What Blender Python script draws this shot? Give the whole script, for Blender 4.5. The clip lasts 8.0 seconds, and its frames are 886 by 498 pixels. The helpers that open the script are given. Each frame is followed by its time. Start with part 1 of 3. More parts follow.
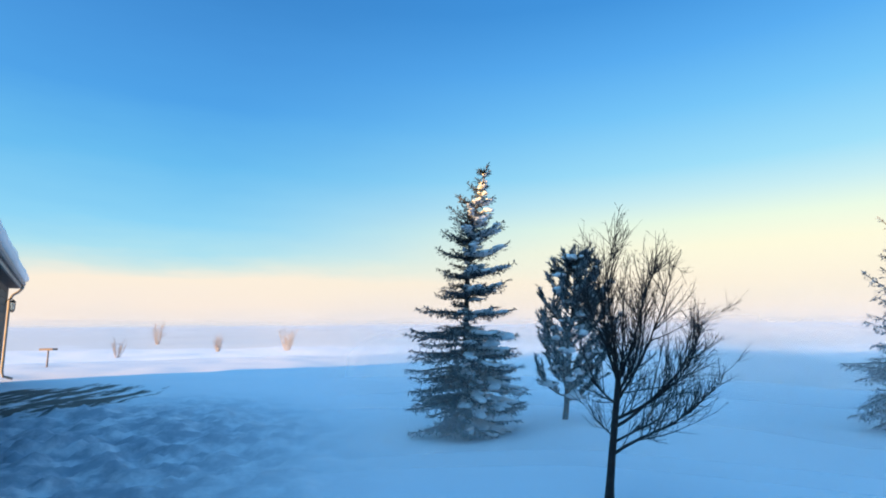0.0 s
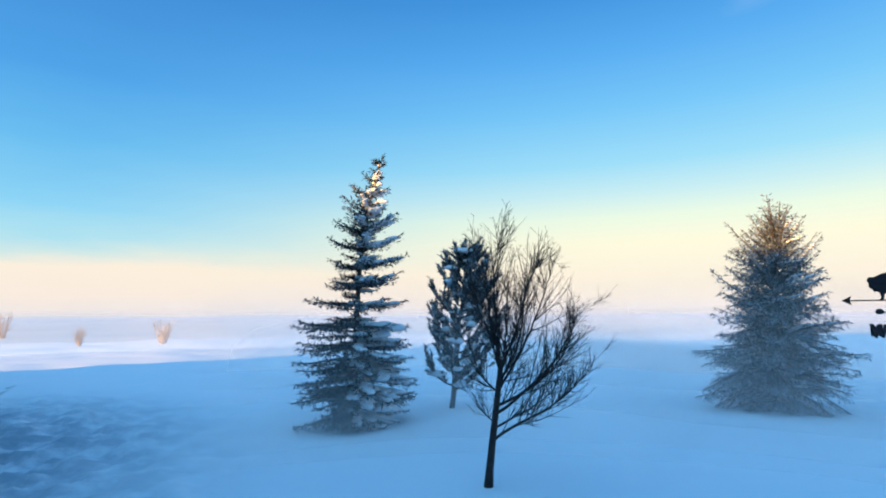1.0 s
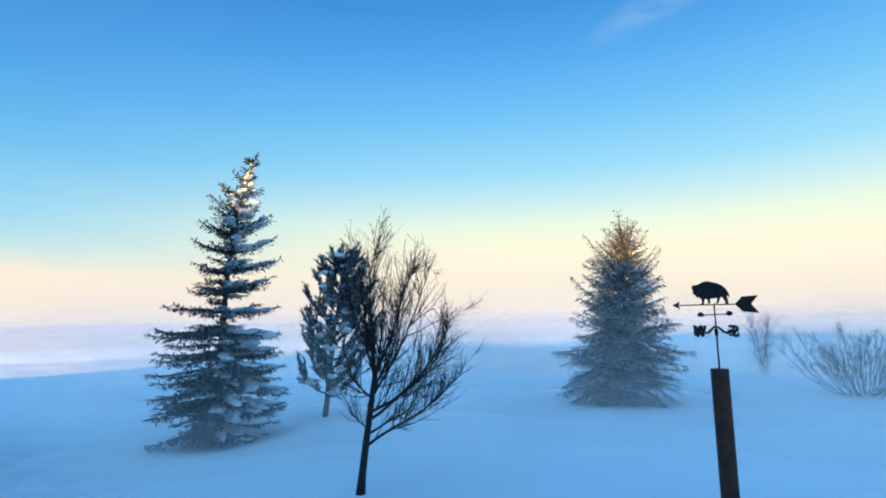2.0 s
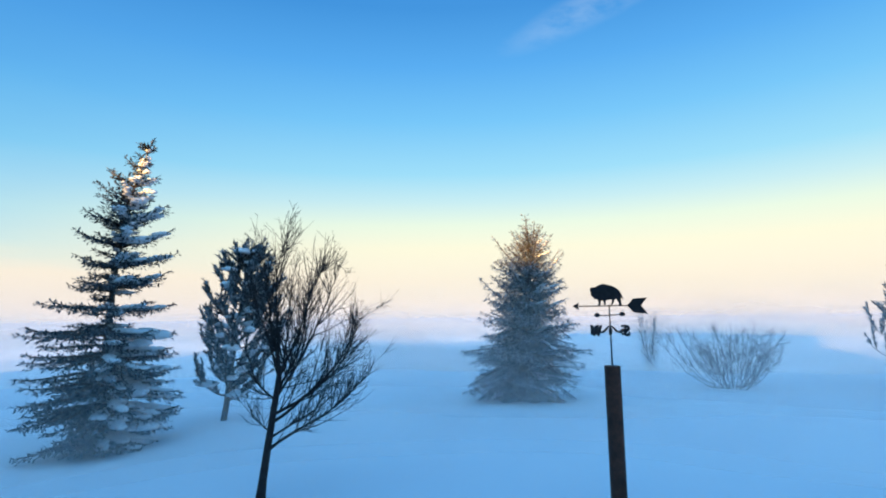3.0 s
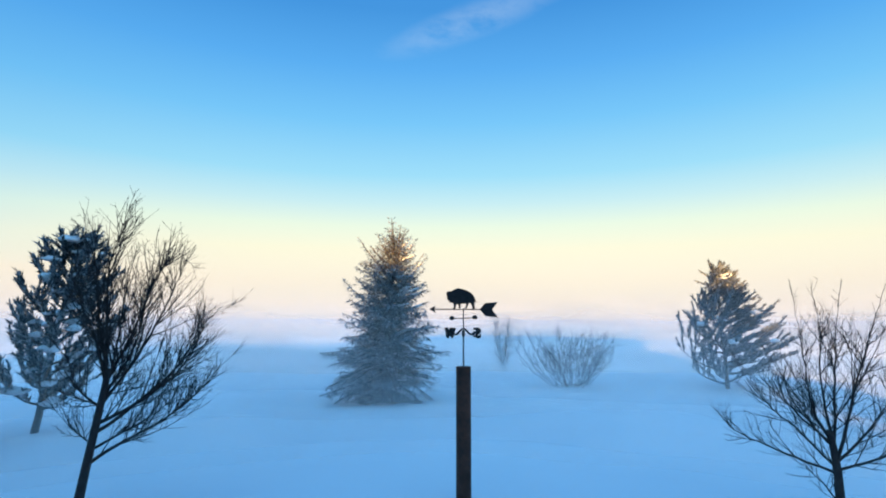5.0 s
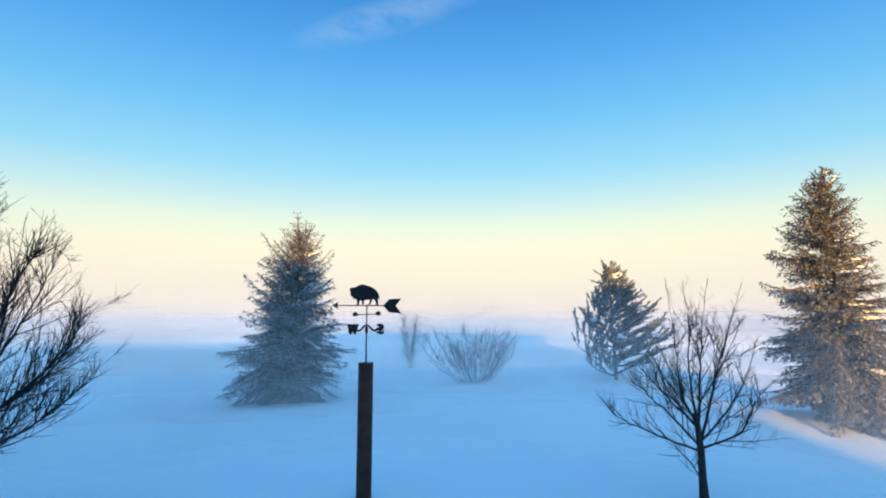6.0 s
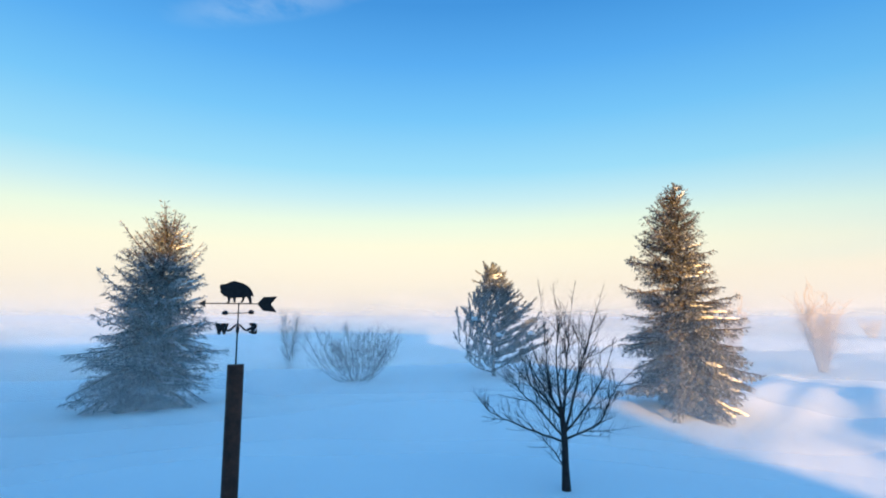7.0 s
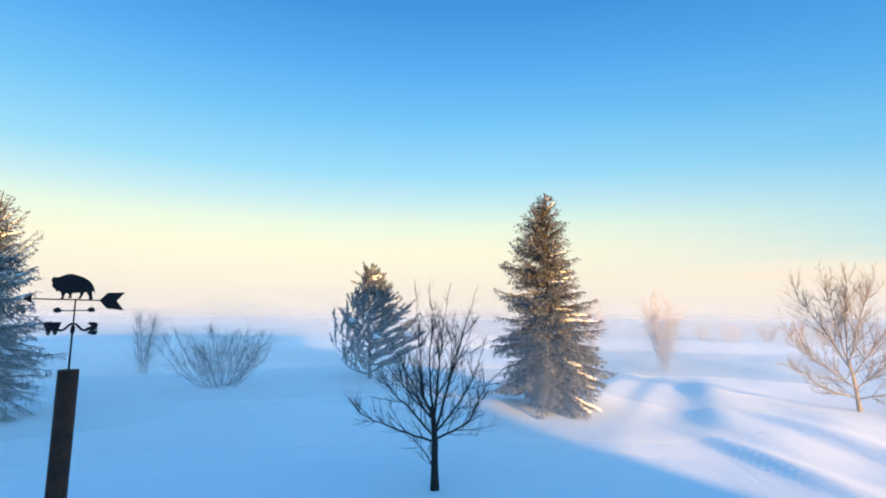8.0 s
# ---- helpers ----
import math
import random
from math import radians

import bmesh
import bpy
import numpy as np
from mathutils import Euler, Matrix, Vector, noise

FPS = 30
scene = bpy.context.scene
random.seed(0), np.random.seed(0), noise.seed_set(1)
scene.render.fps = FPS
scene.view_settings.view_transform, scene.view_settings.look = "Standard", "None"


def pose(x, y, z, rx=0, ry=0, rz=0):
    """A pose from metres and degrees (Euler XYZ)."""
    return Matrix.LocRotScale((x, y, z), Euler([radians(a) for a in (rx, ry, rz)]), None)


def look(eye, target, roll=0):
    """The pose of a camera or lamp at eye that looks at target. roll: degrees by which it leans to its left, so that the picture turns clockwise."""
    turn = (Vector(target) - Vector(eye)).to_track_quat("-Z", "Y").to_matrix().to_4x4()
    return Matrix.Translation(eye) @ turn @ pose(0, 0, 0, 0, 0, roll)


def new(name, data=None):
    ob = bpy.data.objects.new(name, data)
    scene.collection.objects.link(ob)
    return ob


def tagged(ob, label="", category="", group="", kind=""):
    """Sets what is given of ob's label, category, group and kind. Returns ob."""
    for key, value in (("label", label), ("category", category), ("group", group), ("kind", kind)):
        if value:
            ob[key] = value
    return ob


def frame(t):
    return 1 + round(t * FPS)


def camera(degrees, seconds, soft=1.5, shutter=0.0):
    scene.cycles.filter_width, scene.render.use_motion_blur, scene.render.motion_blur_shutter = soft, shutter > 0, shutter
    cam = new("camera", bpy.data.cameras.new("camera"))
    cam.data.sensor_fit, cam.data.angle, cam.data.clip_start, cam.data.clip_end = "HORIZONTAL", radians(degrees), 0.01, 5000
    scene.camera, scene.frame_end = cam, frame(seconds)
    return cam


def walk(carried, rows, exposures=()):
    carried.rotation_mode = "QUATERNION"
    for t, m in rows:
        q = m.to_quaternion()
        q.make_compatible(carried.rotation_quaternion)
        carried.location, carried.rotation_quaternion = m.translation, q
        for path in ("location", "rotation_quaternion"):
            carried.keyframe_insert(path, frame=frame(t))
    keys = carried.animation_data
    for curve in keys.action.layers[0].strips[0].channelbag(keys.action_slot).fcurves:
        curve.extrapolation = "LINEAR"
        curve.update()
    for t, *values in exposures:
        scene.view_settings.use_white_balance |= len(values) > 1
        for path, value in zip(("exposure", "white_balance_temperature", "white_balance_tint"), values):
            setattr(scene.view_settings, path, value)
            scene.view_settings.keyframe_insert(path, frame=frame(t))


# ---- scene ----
cam = camera(80.2, 8.0, soft=1.9)
# seconds, eye x y z, yaw, pitch, roll
ROWS = [
    (0, -0.045, 0.000, 1.600, -2.25, 8.19, -0.40),
    (0.5, -0.015, -0.001, 1.600, -6.98, 7.80, -0.88),
    (1, 0.000, -0.001, 1.600, -13.65, 7.20, -0.35),
    (1.5, 0.000, -0.029, 1.600, -20.44, 7.55, -0.50),
    (3, 0.001, -0.040, 1.600, -36.60, 7.46, -0.68),
    (3.5, -0.001, -0.040, 1.600, -38.92, 8.02, 0.04),
    (4, -0.003, -0.055, 1.600, -41.94, 8.13, 0.26),
    (4.5, 0.018, -0.071, 1.600, -46.26, 7.82, 0.40),
    (6, 0.035, -0.169, 1.578, -60.71, 7.42, -0.06),
    (6.5, 0.054, -0.180, 1.582, -66.15, 7.27, 0.39),
    (7, 0.090, -0.195, 1.583, -73.00, 7.27, 0.06),
    (7.5, 0.119, -0.207, 1.577, -78.98, 7.42, -0.29),
    (8, 0.159, -0.227, 1.567, -85.86, 7.58, 0.48),
]
walk(cam, [(t, pose(x, y, z, 90 + pitch, 0, yaw) @ pose(0, 0, 0, 0, 0, roll)) for t, x, y, z, yaw, pitch, roll in ROWS],
     exposures=[(0.0, 1.74), (8.0, 1.74)])

# ---- light ----
SUN_AZ, SUN_EL = 240.0, 7.0          # degrees clockwise from +y, degrees up


def bearing(az, el=0.0):
    a, e = radians(az), radians(el)
    return Vector((math.sin(a) * math.cos(e), math.cos(a) * math.cos(e), math.sin(e)))


def lin(r, g, b):
    return tuple(c / 12.92 if c <= 0.04045 else ((c + 0.055) / 1.055) ** 2.4 for c in (r, g, b)) + (1.0,)


sun = new("sun", bpy.data.lights.new("sun", "SUN"))
sun.data.energy, sun.data.angle, sun.data.color = 4.0, radians(1.6), (1.0, 0.56, 0.17)
sun.matrix_world = look((0, 0, 0), -bearing(SUN_AZ, SUN_EL))


class Nodes:
    """Short writing for node trees."""

    def __init__(self, tree):
        self.tree = tree
        tree.nodes.clear()

    def add(self, kind, links=None, **values):
        n = self.tree.nodes.new(kind)
        for k, v in values.items():
            setattr(n, k, v)
        for k, v in (links or {}).items():
            if hasattr(v, "is_output"):
                self.tree.links.new(v, n.inputs[k])
            else:
                n.inputs[k].default_value = v
        return n

    def math(self, op, a, b=0.0, clamp=False):
        return self.add("ShaderNodeMath", {0: a, 1: b}, operation=op, use_clamp=clamp).outputs[0]

    def ramp(self, fac, stops):
        n = self.add("ShaderNodeValToRGB", {0: fac})
        e = n.color_ramp.elements
        while len(e) < len(stops):
            e.new(0.5)
        for el, (p, c) in zip(e, stops):
            el.position, el.color = p, c
        return n.outputs[0]

    def span(self, v, a, b, c=0.0, d=1.0, smooth=True):
        return self.add("ShaderNodeMapRange", {0: v, 1: a, 2: b, 3: c, 4: d},
                        interpolation_type="SMOOTHSTEP" if smooth else "LINEAR").outputs[0]

    def mix(self, fac, a, b):
        n = self.add("ShaderNodeMix", data_type="RGBA")
        for i, v in ((0, fac), (6, a), (7, b)):
            if hasattr(v, "is_output"):
                self.tree.links.new(v, n.inputs[i])
            else:
                n.inputs[i].default_value = v
        return n.outputs[2]

    def noise(self, vec, scale, detail=4.0, rough=0.5):
        links = {"Scale": scale, "Detail": detail, "Roughness": rough}
        if vec is not None:
            links["Vector"] = vec
        return self.add("ShaderNodeTexNoise", links).outputs[0]


world = bpy.data.worlds.new("winter_sky")
scene.world = world
world.use_nodes = True
N = Nodes(world.node_tree)
way = N.add("ShaderNodeTexCoord").outputs["Generated"]
sep = N.add("ShaderNodeSeparateXYZ", {0: way})
bank = N.noise(N.add("ShaderNodeMapping", {0: way, "Scale": (3.0, 3.0, 14.0)}).outputs[0], 1.6, 5.0, 0.55)
el = N.math("MULTIPLY", N.math("ARCSINE", sep.outputs[2]), 57.2958 / 45.0)
wavy = N.math("ADD", el, N.math("MULTIPLY", N.math("SUBTRACT", bank, 0.5), 0.065))
bright_side = [(0.0, (.93, .895, .895)), (1.5, (.945, .90, .87)), (4, (.965, .91, .84)), (7.5, (.97, .945, .83)), (10, (.90, .95, .86)),
               (12.5, (.76, .90, .92)), (15.5, (.59, .845, .95)), (21, (.425, .755, .955)), (26.5, (.30, .655, .93)), (32, (.20, .56, .86)), (45, (.18, .53, .85))]
blue_side = [(0.0, (.91, .885, .89)), (2, (.96, .905, .87)), (4.5, (.975, .915, .85)), (5.8, (.80, .89, .89)), (7.2, (.65, .86, .93)),
             (10, (.52, .81, .95)), (16, (.37, .72, .93)), (22, (.265, .62, .90)), (27, (.235, .57, .86)), (34, (.18, .50, .79)), (45, (.18, .52, .84))]
a_sky = N.ramp(el, [(d / 45, lin(*c)) for d, c in bright_side])
b_sky = N.ramp(wavy, [(d / 45, lin(*c)) for d, c in blue_side])
flat = N.add("ShaderNodeVectorMath", {0: N.add("ShaderNodeCombineXYZ", {0: sep.outputs[0], 1: sep.outputs[1], 2: 0.0}).outputs[0]}, operation="NORMALIZE").outputs[0]
side = N.add("ShaderNodeVectorMath", {0: flat, 1: bearing(61)}, operation="DOT_PRODUCT").outputs["Value"]
sky = N.mix(N.span(side, 0.05, 0.92), b_sky, a_sky)
# the sky is brighter high on the sun's side
sunward = N.add("ShaderNodeVectorMath", {0: way, 1: bearing(SUN_AZ - 5, 62)}, operation="DOT_PRODUCT").outputs["Value"]
glow = N.add("ShaderNodeVectorMath", {0: (0.235, 0.515, 0.66), "Scale": N.span(sunward, 0.50, 1.0)}, operation="SCALE").outputs[0]
sky = N.add("ShaderNodeVectorMath", {0: sky, 1: glow}, operation="ADD").outputs[0]
# one faint wisp of high cloud
wd = bearing(54, 31.0)
wr = bearing(144)
wu = wr.cross(wd)
wa, wb = wr * 0.955 + wu * 0.295, wu * 0.955 - wr * 0.295


def along(v, k):
    q = N.math("MULTIPLY", N.add("ShaderNodeVectorMath", {0: way, 1: v}, operation="DOT_PRODUCT").outputs["Value"], k)
    return N.math("MULTIPLY", q, q)


streak = N.noise(N.add("ShaderNodeMapping", {0: way, "Rotation": (0.0, 0.0, radians(38)), "Scale": (3.0, 9.0, 16.0)}).outputs[0], 1.5, 5.0, 0.6)
spread = N.math("ADD", N.math("ADD", along(wa, 5.5), along(wb, 30.0)), N.math("MULTIPLY", N.math("SUBTRACT", streak, 0.5), 1.6))
ahead = N.span(N.add("ShaderNodeVectorMath", {0: way, 1: wd}, operation="DOT_PRODUCT").outputs["Value"], 0.80, 0.90)
wisp = N.math("MULTIPLY", N.math("MULTIPLY", N.span(spread, 1.2, 0.0), N.span(streak, 0.30, 0.75)), ahead)
sky = N.mix(N.math("MULTIPLY", wisp, 0.28), sky, lin(.85, .92, .98))
air = N.add("ShaderNodeTexSky", sky_type="NISHITA", sun_disc=False, sun_elevation=radians(SUN_EL), sun_rotation=radians(SUN_AZ))
air_light = N.add("ShaderNodeBackground", {0: air.outputs[0], 1: 0.008}).outputs[0]
sky_light = N.add("ShaderNodeBackground", {0: sky, 1: 0.29}).outputs[0]
both = N.add("ShaderNodeAddShader", {0: sky_light, 1: air_light}).outputs[0]
N.add("ShaderNodeOutputWorld", {0: both})


# ---- materials ----
def material(name):
    m = bpy.data.materials.new(name)
    m.use_nodes = True
    return m, Nodes(m.node_tree)


def finish(n, colour, rough=0.7, metal=0.0, bump=None, strength=0.3, distance=0.02):
    links = {"Base Color": colour, "Roughness": rough, "Metallic": metal}
    if bump is not None:
        links["Normal"] = n.add("ShaderNodeBump", {"Height": bump, "Strength": strength, "Distance": distance}).outputs[0]
    n.add("ShaderNodeOutputMaterial", {0: n.add("ShaderNodeBsdfPrincipled", links).outputs[0]})


def place(n):
    return n.add("ShaderNodeNewGeometry").outputs["Position"]


def plain(name, a, b, scale=8.0, rough=0.7, metal=0.0, strength=0.3):
    m, n = material(name)
    p = n.add("ShaderNodeTexCoord").outputs["Object"]
    v = n.noise(p, scale, 6.0, 0.6)
    w = n.noise(p, scale * 7, 3.0, 0.6)
    fac = n.span(n.math("ADD", n.math("MULTIPLY", v, 0.7), n.math("MULTIPLY", w, 0.3)), 0.3, 0.7)
    finish(n, n.mix(fac, a + (1,), b + (1,)), rough, metal, w, strength, 0.01)
    return m


def snow_material(name="snow"):
    m, n = material(name)
    p = place(n)
    broad = n.noise(p, 0.5, 4.0, 0.5)
    fine = n.noise(p, 9.0, 6.0, 0.65)
    ripple = n.noise(n.add("ShaderNodeMapping", {0: p, "Rotation": (0, 0, radians(-25)), "Scale": (1.0, 4.0, 1.0)}).outputs[0], 1.3, 4.0, 0.55)
    col = n.mix(broad, (.80, .83, .87, 1), (.88, .89, .91, 1))
    high = n.math("ADD", n.math("MULTIPLY", ripple, 0.8), n.math("MULTIPLY", fine, 0.25))
    finish(n, col, 0.65, 0.0, high, 0.35, 0.06)
    return m


def ground_material():
    m, n = material("wind_packed_snow")
    p = place(n)
    sp = n.add("ShaderNodeSeparateXYZ", {0: p})
    broad = n.noise(p, 0.4, 4.0, 0.5)
    fine = n.noise(p, 9.0, 6.0, 0.65)
    ripple = n.noise(n.add("ShaderNodeMapping", {0: p, "Rotation": (0, 0, radians(-25)), "Scale": (1.0, 3.5, 1.0)}).outputs[0], 0.9, 5.0, 0.55)
    col = n.mix(broad, (.79, .82, .87, 1), (.88, .89, .91, 1))
    # shade beside the house, painted as a darker blue-grey on the ploughed snow
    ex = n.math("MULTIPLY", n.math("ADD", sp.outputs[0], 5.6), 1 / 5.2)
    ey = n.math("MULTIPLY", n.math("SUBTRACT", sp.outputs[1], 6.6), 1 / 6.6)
    house_shade = n.span(n.math("SQRT", n.math("ADD", n.math("MULTIPLY", ex, ex), n.math("MULTIPLY", ey, ey))), 1.1, 0.4)
    mottle = n.noise(p, 2.2, 6.0, 0.62)
    shade_mottle = n.math("MULTIPLY", house_shade, n.span(mottle, 0.30, 0.62, 0.25, 1.0))
    col = n.mix(n.math("MULTIPLY", shade_mottle, 0.82), col, (.17, .24, .32, 1))
    # the gravel drive shows through where the wind has swept it
    rows = n.noise(n.add("ShaderNodeMapping", {0: p, "Rotation": (0, 0, radians(-34)), "Scale": (1.9, 0.45, 1.0)}).outputs[0], 1.25, 8.0, 0.66)
    dx = n.math("MULTIPLY", n.math("ADD", sp.outputs[0], 8.9), 1 / 3.6)
    dy = n.math("MULTIPLY", n.math("SUBTRACT", sp.outputs[1], 12.4), 1 / 4.2)
    off = n.math("SQRT", n.math("ADD", n.math("MULTIPLY", dx, dx), n.math("MULTIPLY", dy, dy)))
    bare = n.span(n.math("SUBTRACT", rows, n.math("MULTIPLY", n.span(off, 0.45, 1.25), 0.5)), 0.395, 0.50)
    stones = n.noise(p, 40.0, 3.0, 0.7)
    col = n.mix(bare, col, n.mix(stones, (.045, .040, .036, 1), (.12, .105, .09, 1)))
    high = n.math("ADD", n.math("MULTIPLY", ripple, 1.0), n.math("MULTIPLY", fine, 0.18))
    finish(n, col, 0.75, 0.0, high, 0.13, 0.10)
    return m


def needle_material(name, dark, light, frost):
    m, n = material(name)
    g = n.add("ShaderNodeNewGeometry")
    own = g.outputs["Random Per Island"]
    p = g.outputs["Position"]
    col = n.mix(own, dark + (1,), light + (1,))
    patch = n.noise(p, 5.0, 4.0, 0.6)
    rime = n.math("MULTIPLY", n.span(n.math("ADD", n.math("MULTIPLY", own, 0.5), patch), 0.62, 1.02), frost)
    col = n.mix(rime, col, (.78, .80, .84, 1))
    links = {"Base Color": col, "Roughness": 0.75}
    b = n.add("ShaderNodeBsdfPrincipled", links).outputs[0]
    t = n.add("ShaderNodeBsdfTranslucent", {0: col}).outputs[0]
    n.add("ShaderNodeOutputMaterial", {0: n.add("ShaderNodeMixShader", {0: 0.32, 1: b, 2: t}).outputs[0]})
    return m


SNOW = snow_material()
GROUND = ground_material()
BARK = plain("dark_bark", (.012, .010, .011), (.040, .032, .031), 14.0, 0.85, 0.0, 0.8)
CONIFER_BARK = plain("conifer_bark", (.05, .038, .03), (.12, .09, .07), 10.0, 0.9, 0.0, 0.8)
# bark of the mid-field shrubs, lifted to grey in place of haze
GREY_BARK = plain("grey_hazed_bark", (.10, .09, .09), (.28, .26, .26), 12.0, 0.85, 0.0, 0.5)
FROSTED_BARK = plain("frosted_bark", (.13, .115, .112), (.33, .305, .30), 12.0, 0.85, 0.0, 0.5)
# distance haze is put into this bark colour as a paler tone
HAZED_BARK = plain("hazed_bark", (.27, .22, .20), (.47, .42, .40), 10.0, 0.85, 0.0, 0.4)
BLUE_NEEDLES = needle_material("blue_spruce_needles", (.008, .018, .026), (.030, .050, .062), 0.18)
# frosted needles, their colour also lifted to imitate haze
GREY_NEEDLES = needle_material("frosted_hazed_spruce_needles", (.075, .095, .105), (.20, .22, .225), 0.45)
BROWN_NEEDLES = needle_material("grey_spruce_needles", (.056, .060, .060), (.140, .138, .130), 0.30)
# both pine needle colours are lifted to imitate haze, the far pine's most
PINE_NEEDLES = needle_material("pine_needles", (.022, .040, .048), (.080, .110, .120), 0.50)
PALE_PINE = needle_material("hazed_pine_needles", (.050, .068, .078), (.15, .175, .185), 0.40)
RUST = plain("rusted_steel", (.028, .010, .006), (.095, .032, .018), 6.0, 0.8, 0.0, 0.4)
IRON = plain("black_iron", (.010, .011, .014), (.025, .026, .030), 20.0, 0.55, 0.6, 0.2)
SIDING = plain("brown_siding", (.035, .027, .024), (.075, .056, .046), 5.0, 0.7, 0.0, 0.3)
TRIM = plain("taupe_trim", (.30, .26, .24), (.42, .37, .34), 6.0, 0.6, 0.0, 0.2)
SHINGLE = plain("roof_shingle", (.05, .045, .045), (.10, .09, .085), 12.0, 0.9, 0.0, 0.6)
WOOD = plain("weathered_wood", (.16, .12, .10), (.30, .24, .20), 10.0, 0.8, 0.0, 0.5)
m, n = material("lantern_glass")
n.add("ShaderNodeOutputMaterial", {0: n.add("ShaderNodeBsdfPrincipled", {"Base Color": (.8, .82, .85, 1), "Roughness": 0.15, "Transmission Weight": 0.8}).outputs[0]})
GLASS = m


# ---- mesh writing ----
class Shape:
    """Collects vertices and faces of one part."""

    def __init__(self):
        self.v, self.f = [], []

    def tube(self, pts, radii, sides=5, cap=True):
        pts = [Vector(p) for p in pts]
        base = len(self.v)
        up = Vector((0.37, 0.51, 0.78))
        for i, p in enumerate(pts):
            d = (pts[min(i + 1, len(pts) - 1)] - pts[max(i - 1, 0)]).normalized()
            a = d.cross(up)
            if a.length < 0.05:
                a = d.cross(Vector((1, 0, 0)))
            a.normalize()
            b = d.cross(a)
            for k in range(sides):
                c = 2 * math.pi * k / sides
                self.v.append(p + (a * math.cos(c) + b * math.sin(c)) * radii[i])
        for i in range(len(pts) - 1):
            for k in range(sides):
                l = (k + 1) % sides
                self.f.append((base + i * sides + k, base + i * sides + l, base + (i + 1) * sides + l, base + (i + 1) * sides + k))
        if cap:
            self.f.append(tuple(base + k for k in range(sides))[::-1])
            self.f.append(tuple(base + (len(pts) - 1) * sides + k for k in range(sides)))

    def blade(self, p, d, side, length, width):
        """One tuft of needles, a pointed leaf shape folded along its middle."""
        b = len(self.v)
        tip = p + d * length
        mid = p + d * (length * 0.45)
        self.v += [p, mid + side * width, tip, mid - side * width]
        self.f += [(b, b + 1, b + 2), (b, b + 2, b + 3)]

    def blob(self, c, rx, ry, rz, turn=0.0, rings=5, around=8, rough=0.25):
        b = len(self.v)
        ct, st = math.cos(turn), math.sin(turn)
        for i in range(rings + 1):
            th = math.pi * i / rings
            for k in range(around):
                ph = 2 * math.pi * k / around
                x, y, z = math.sin(th) * math.cos(ph), math.sin(th) * math.sin(ph), math.cos(th)
                w = 1 + rough * noise.noise(Vector((x, y, z)) * 1.7 + Vector(c) * 3.1)
                x, y, z = x * rx * w, y * ry * w, z * rz * w * (1.0 if z > 0 else 0.55)
                self.v.append(Vector((c[0] + x * ct - y * st, c[1] + x * st + y * ct, c[2] + z)))
        for i in range(rings):
            for k in range(around):
                l = (k + 1) % around
                self.f.append((b + i * around + k, b + (i + 1) * around + k, b + (i + 1) * around + l, b + i * around + l))

    def box(self, x0, y0, z0, x1, y1, z1):
        b = len(self.v)
        self.v += [Vector(p) for p in ((x0, y0, z0), (x1, y0, z0), (x1, y1, z0), (x0, y1, z0), (x0, y0, z1), (x1, y0, z1), (x1, y1, z1), (x0, y1, z1))]
        self.f += [tuple(b + i for i in q) for q in ((3, 2, 1, 0), (4, 5, 6, 7), (0, 1, 5, 4), (1, 2, 6, 5), (2, 3, 7, 6), (3, 0, 4, 7))]

    def prism(self, outline, thick):
        """A flat plate in the xz plane, cut to an outline."""
        b, k = len(self.v), len(outline)
        for y in (-thick / 2, thick / 2):
            self.v += [Vector((x, y, z)) for x, z in outline]
        self.f += [tuple(range(b, b + k)), tuple(range(b + k, b + 2 * k))[::-1]]
        self.f += [(b + i, b + k + i, b + k + (i + 1) % k, b + (i + 1) % k) for i in range(k)]

    def mesh(self, name, mat, smooth=False):
        me = bpy.data.meshes.new(name)
        me.from_pydata([tuple(p) for p in self.v], [], self.f)
        me.update()
        me.materials.append(mat)
        if smooth:
            me.polygons.foreach_set("use_smooth", [True] * len(me.polygons))
        return me


def part(name, shape, mat, parent=None, label="", smooth=False, at=None):
    ob = new(name, shape.mesh(name, mat, smooth))
    ob.parent = parent
    if at is not None:
        ob.matrix_basis = at
    return tagged(ob, label) if label else ob


def thing(name, label, category, m=None, group="", kind=""):
    ob = new(name)
    if m is not None:
        ob.matrix_basis = m
    return tagged(ob, label, category, group, kind)


rnd = random.Random(7)


def jitter(s):
    return Vector((rnd.uniform(-s, s), rnd.uniform(-s, s), rnd.uniform(-s, s)))


# ---- ground ----
def bump(x, y, cx, cy, az, long, wide, height):
    a = radians(az)
    dx, dy = x - cx, y - cy
    u, v = dx * math.sin(a) + dy * math.cos(a), dx * math.cos(a) - dy * math.sin(a)
    q = (u / long) ** 2 + (v / wide) ** 2
    return height * math.exp(-q) if q < 12 else 0.0


def ridge(x, y, cx, cy, az, long, wide, height):
    """A wind drift: steep on one flank, easy on the other."""
    a = radians(az)
    dx, dy = x - cx, y - cy
    u, v = dx * math.sin(a) + dy * math.cos(a), dx * math.cos(a) - dy * math.sin(a)
    w = wide if v > 0 else wide * 0.7
    q = (u / long) ** 2
    s = max(0.0, 1 - abs(v) / w)
    return height * math.exp(-q) * s * s * (3 - 2 * s) if q < 10 else 0.0


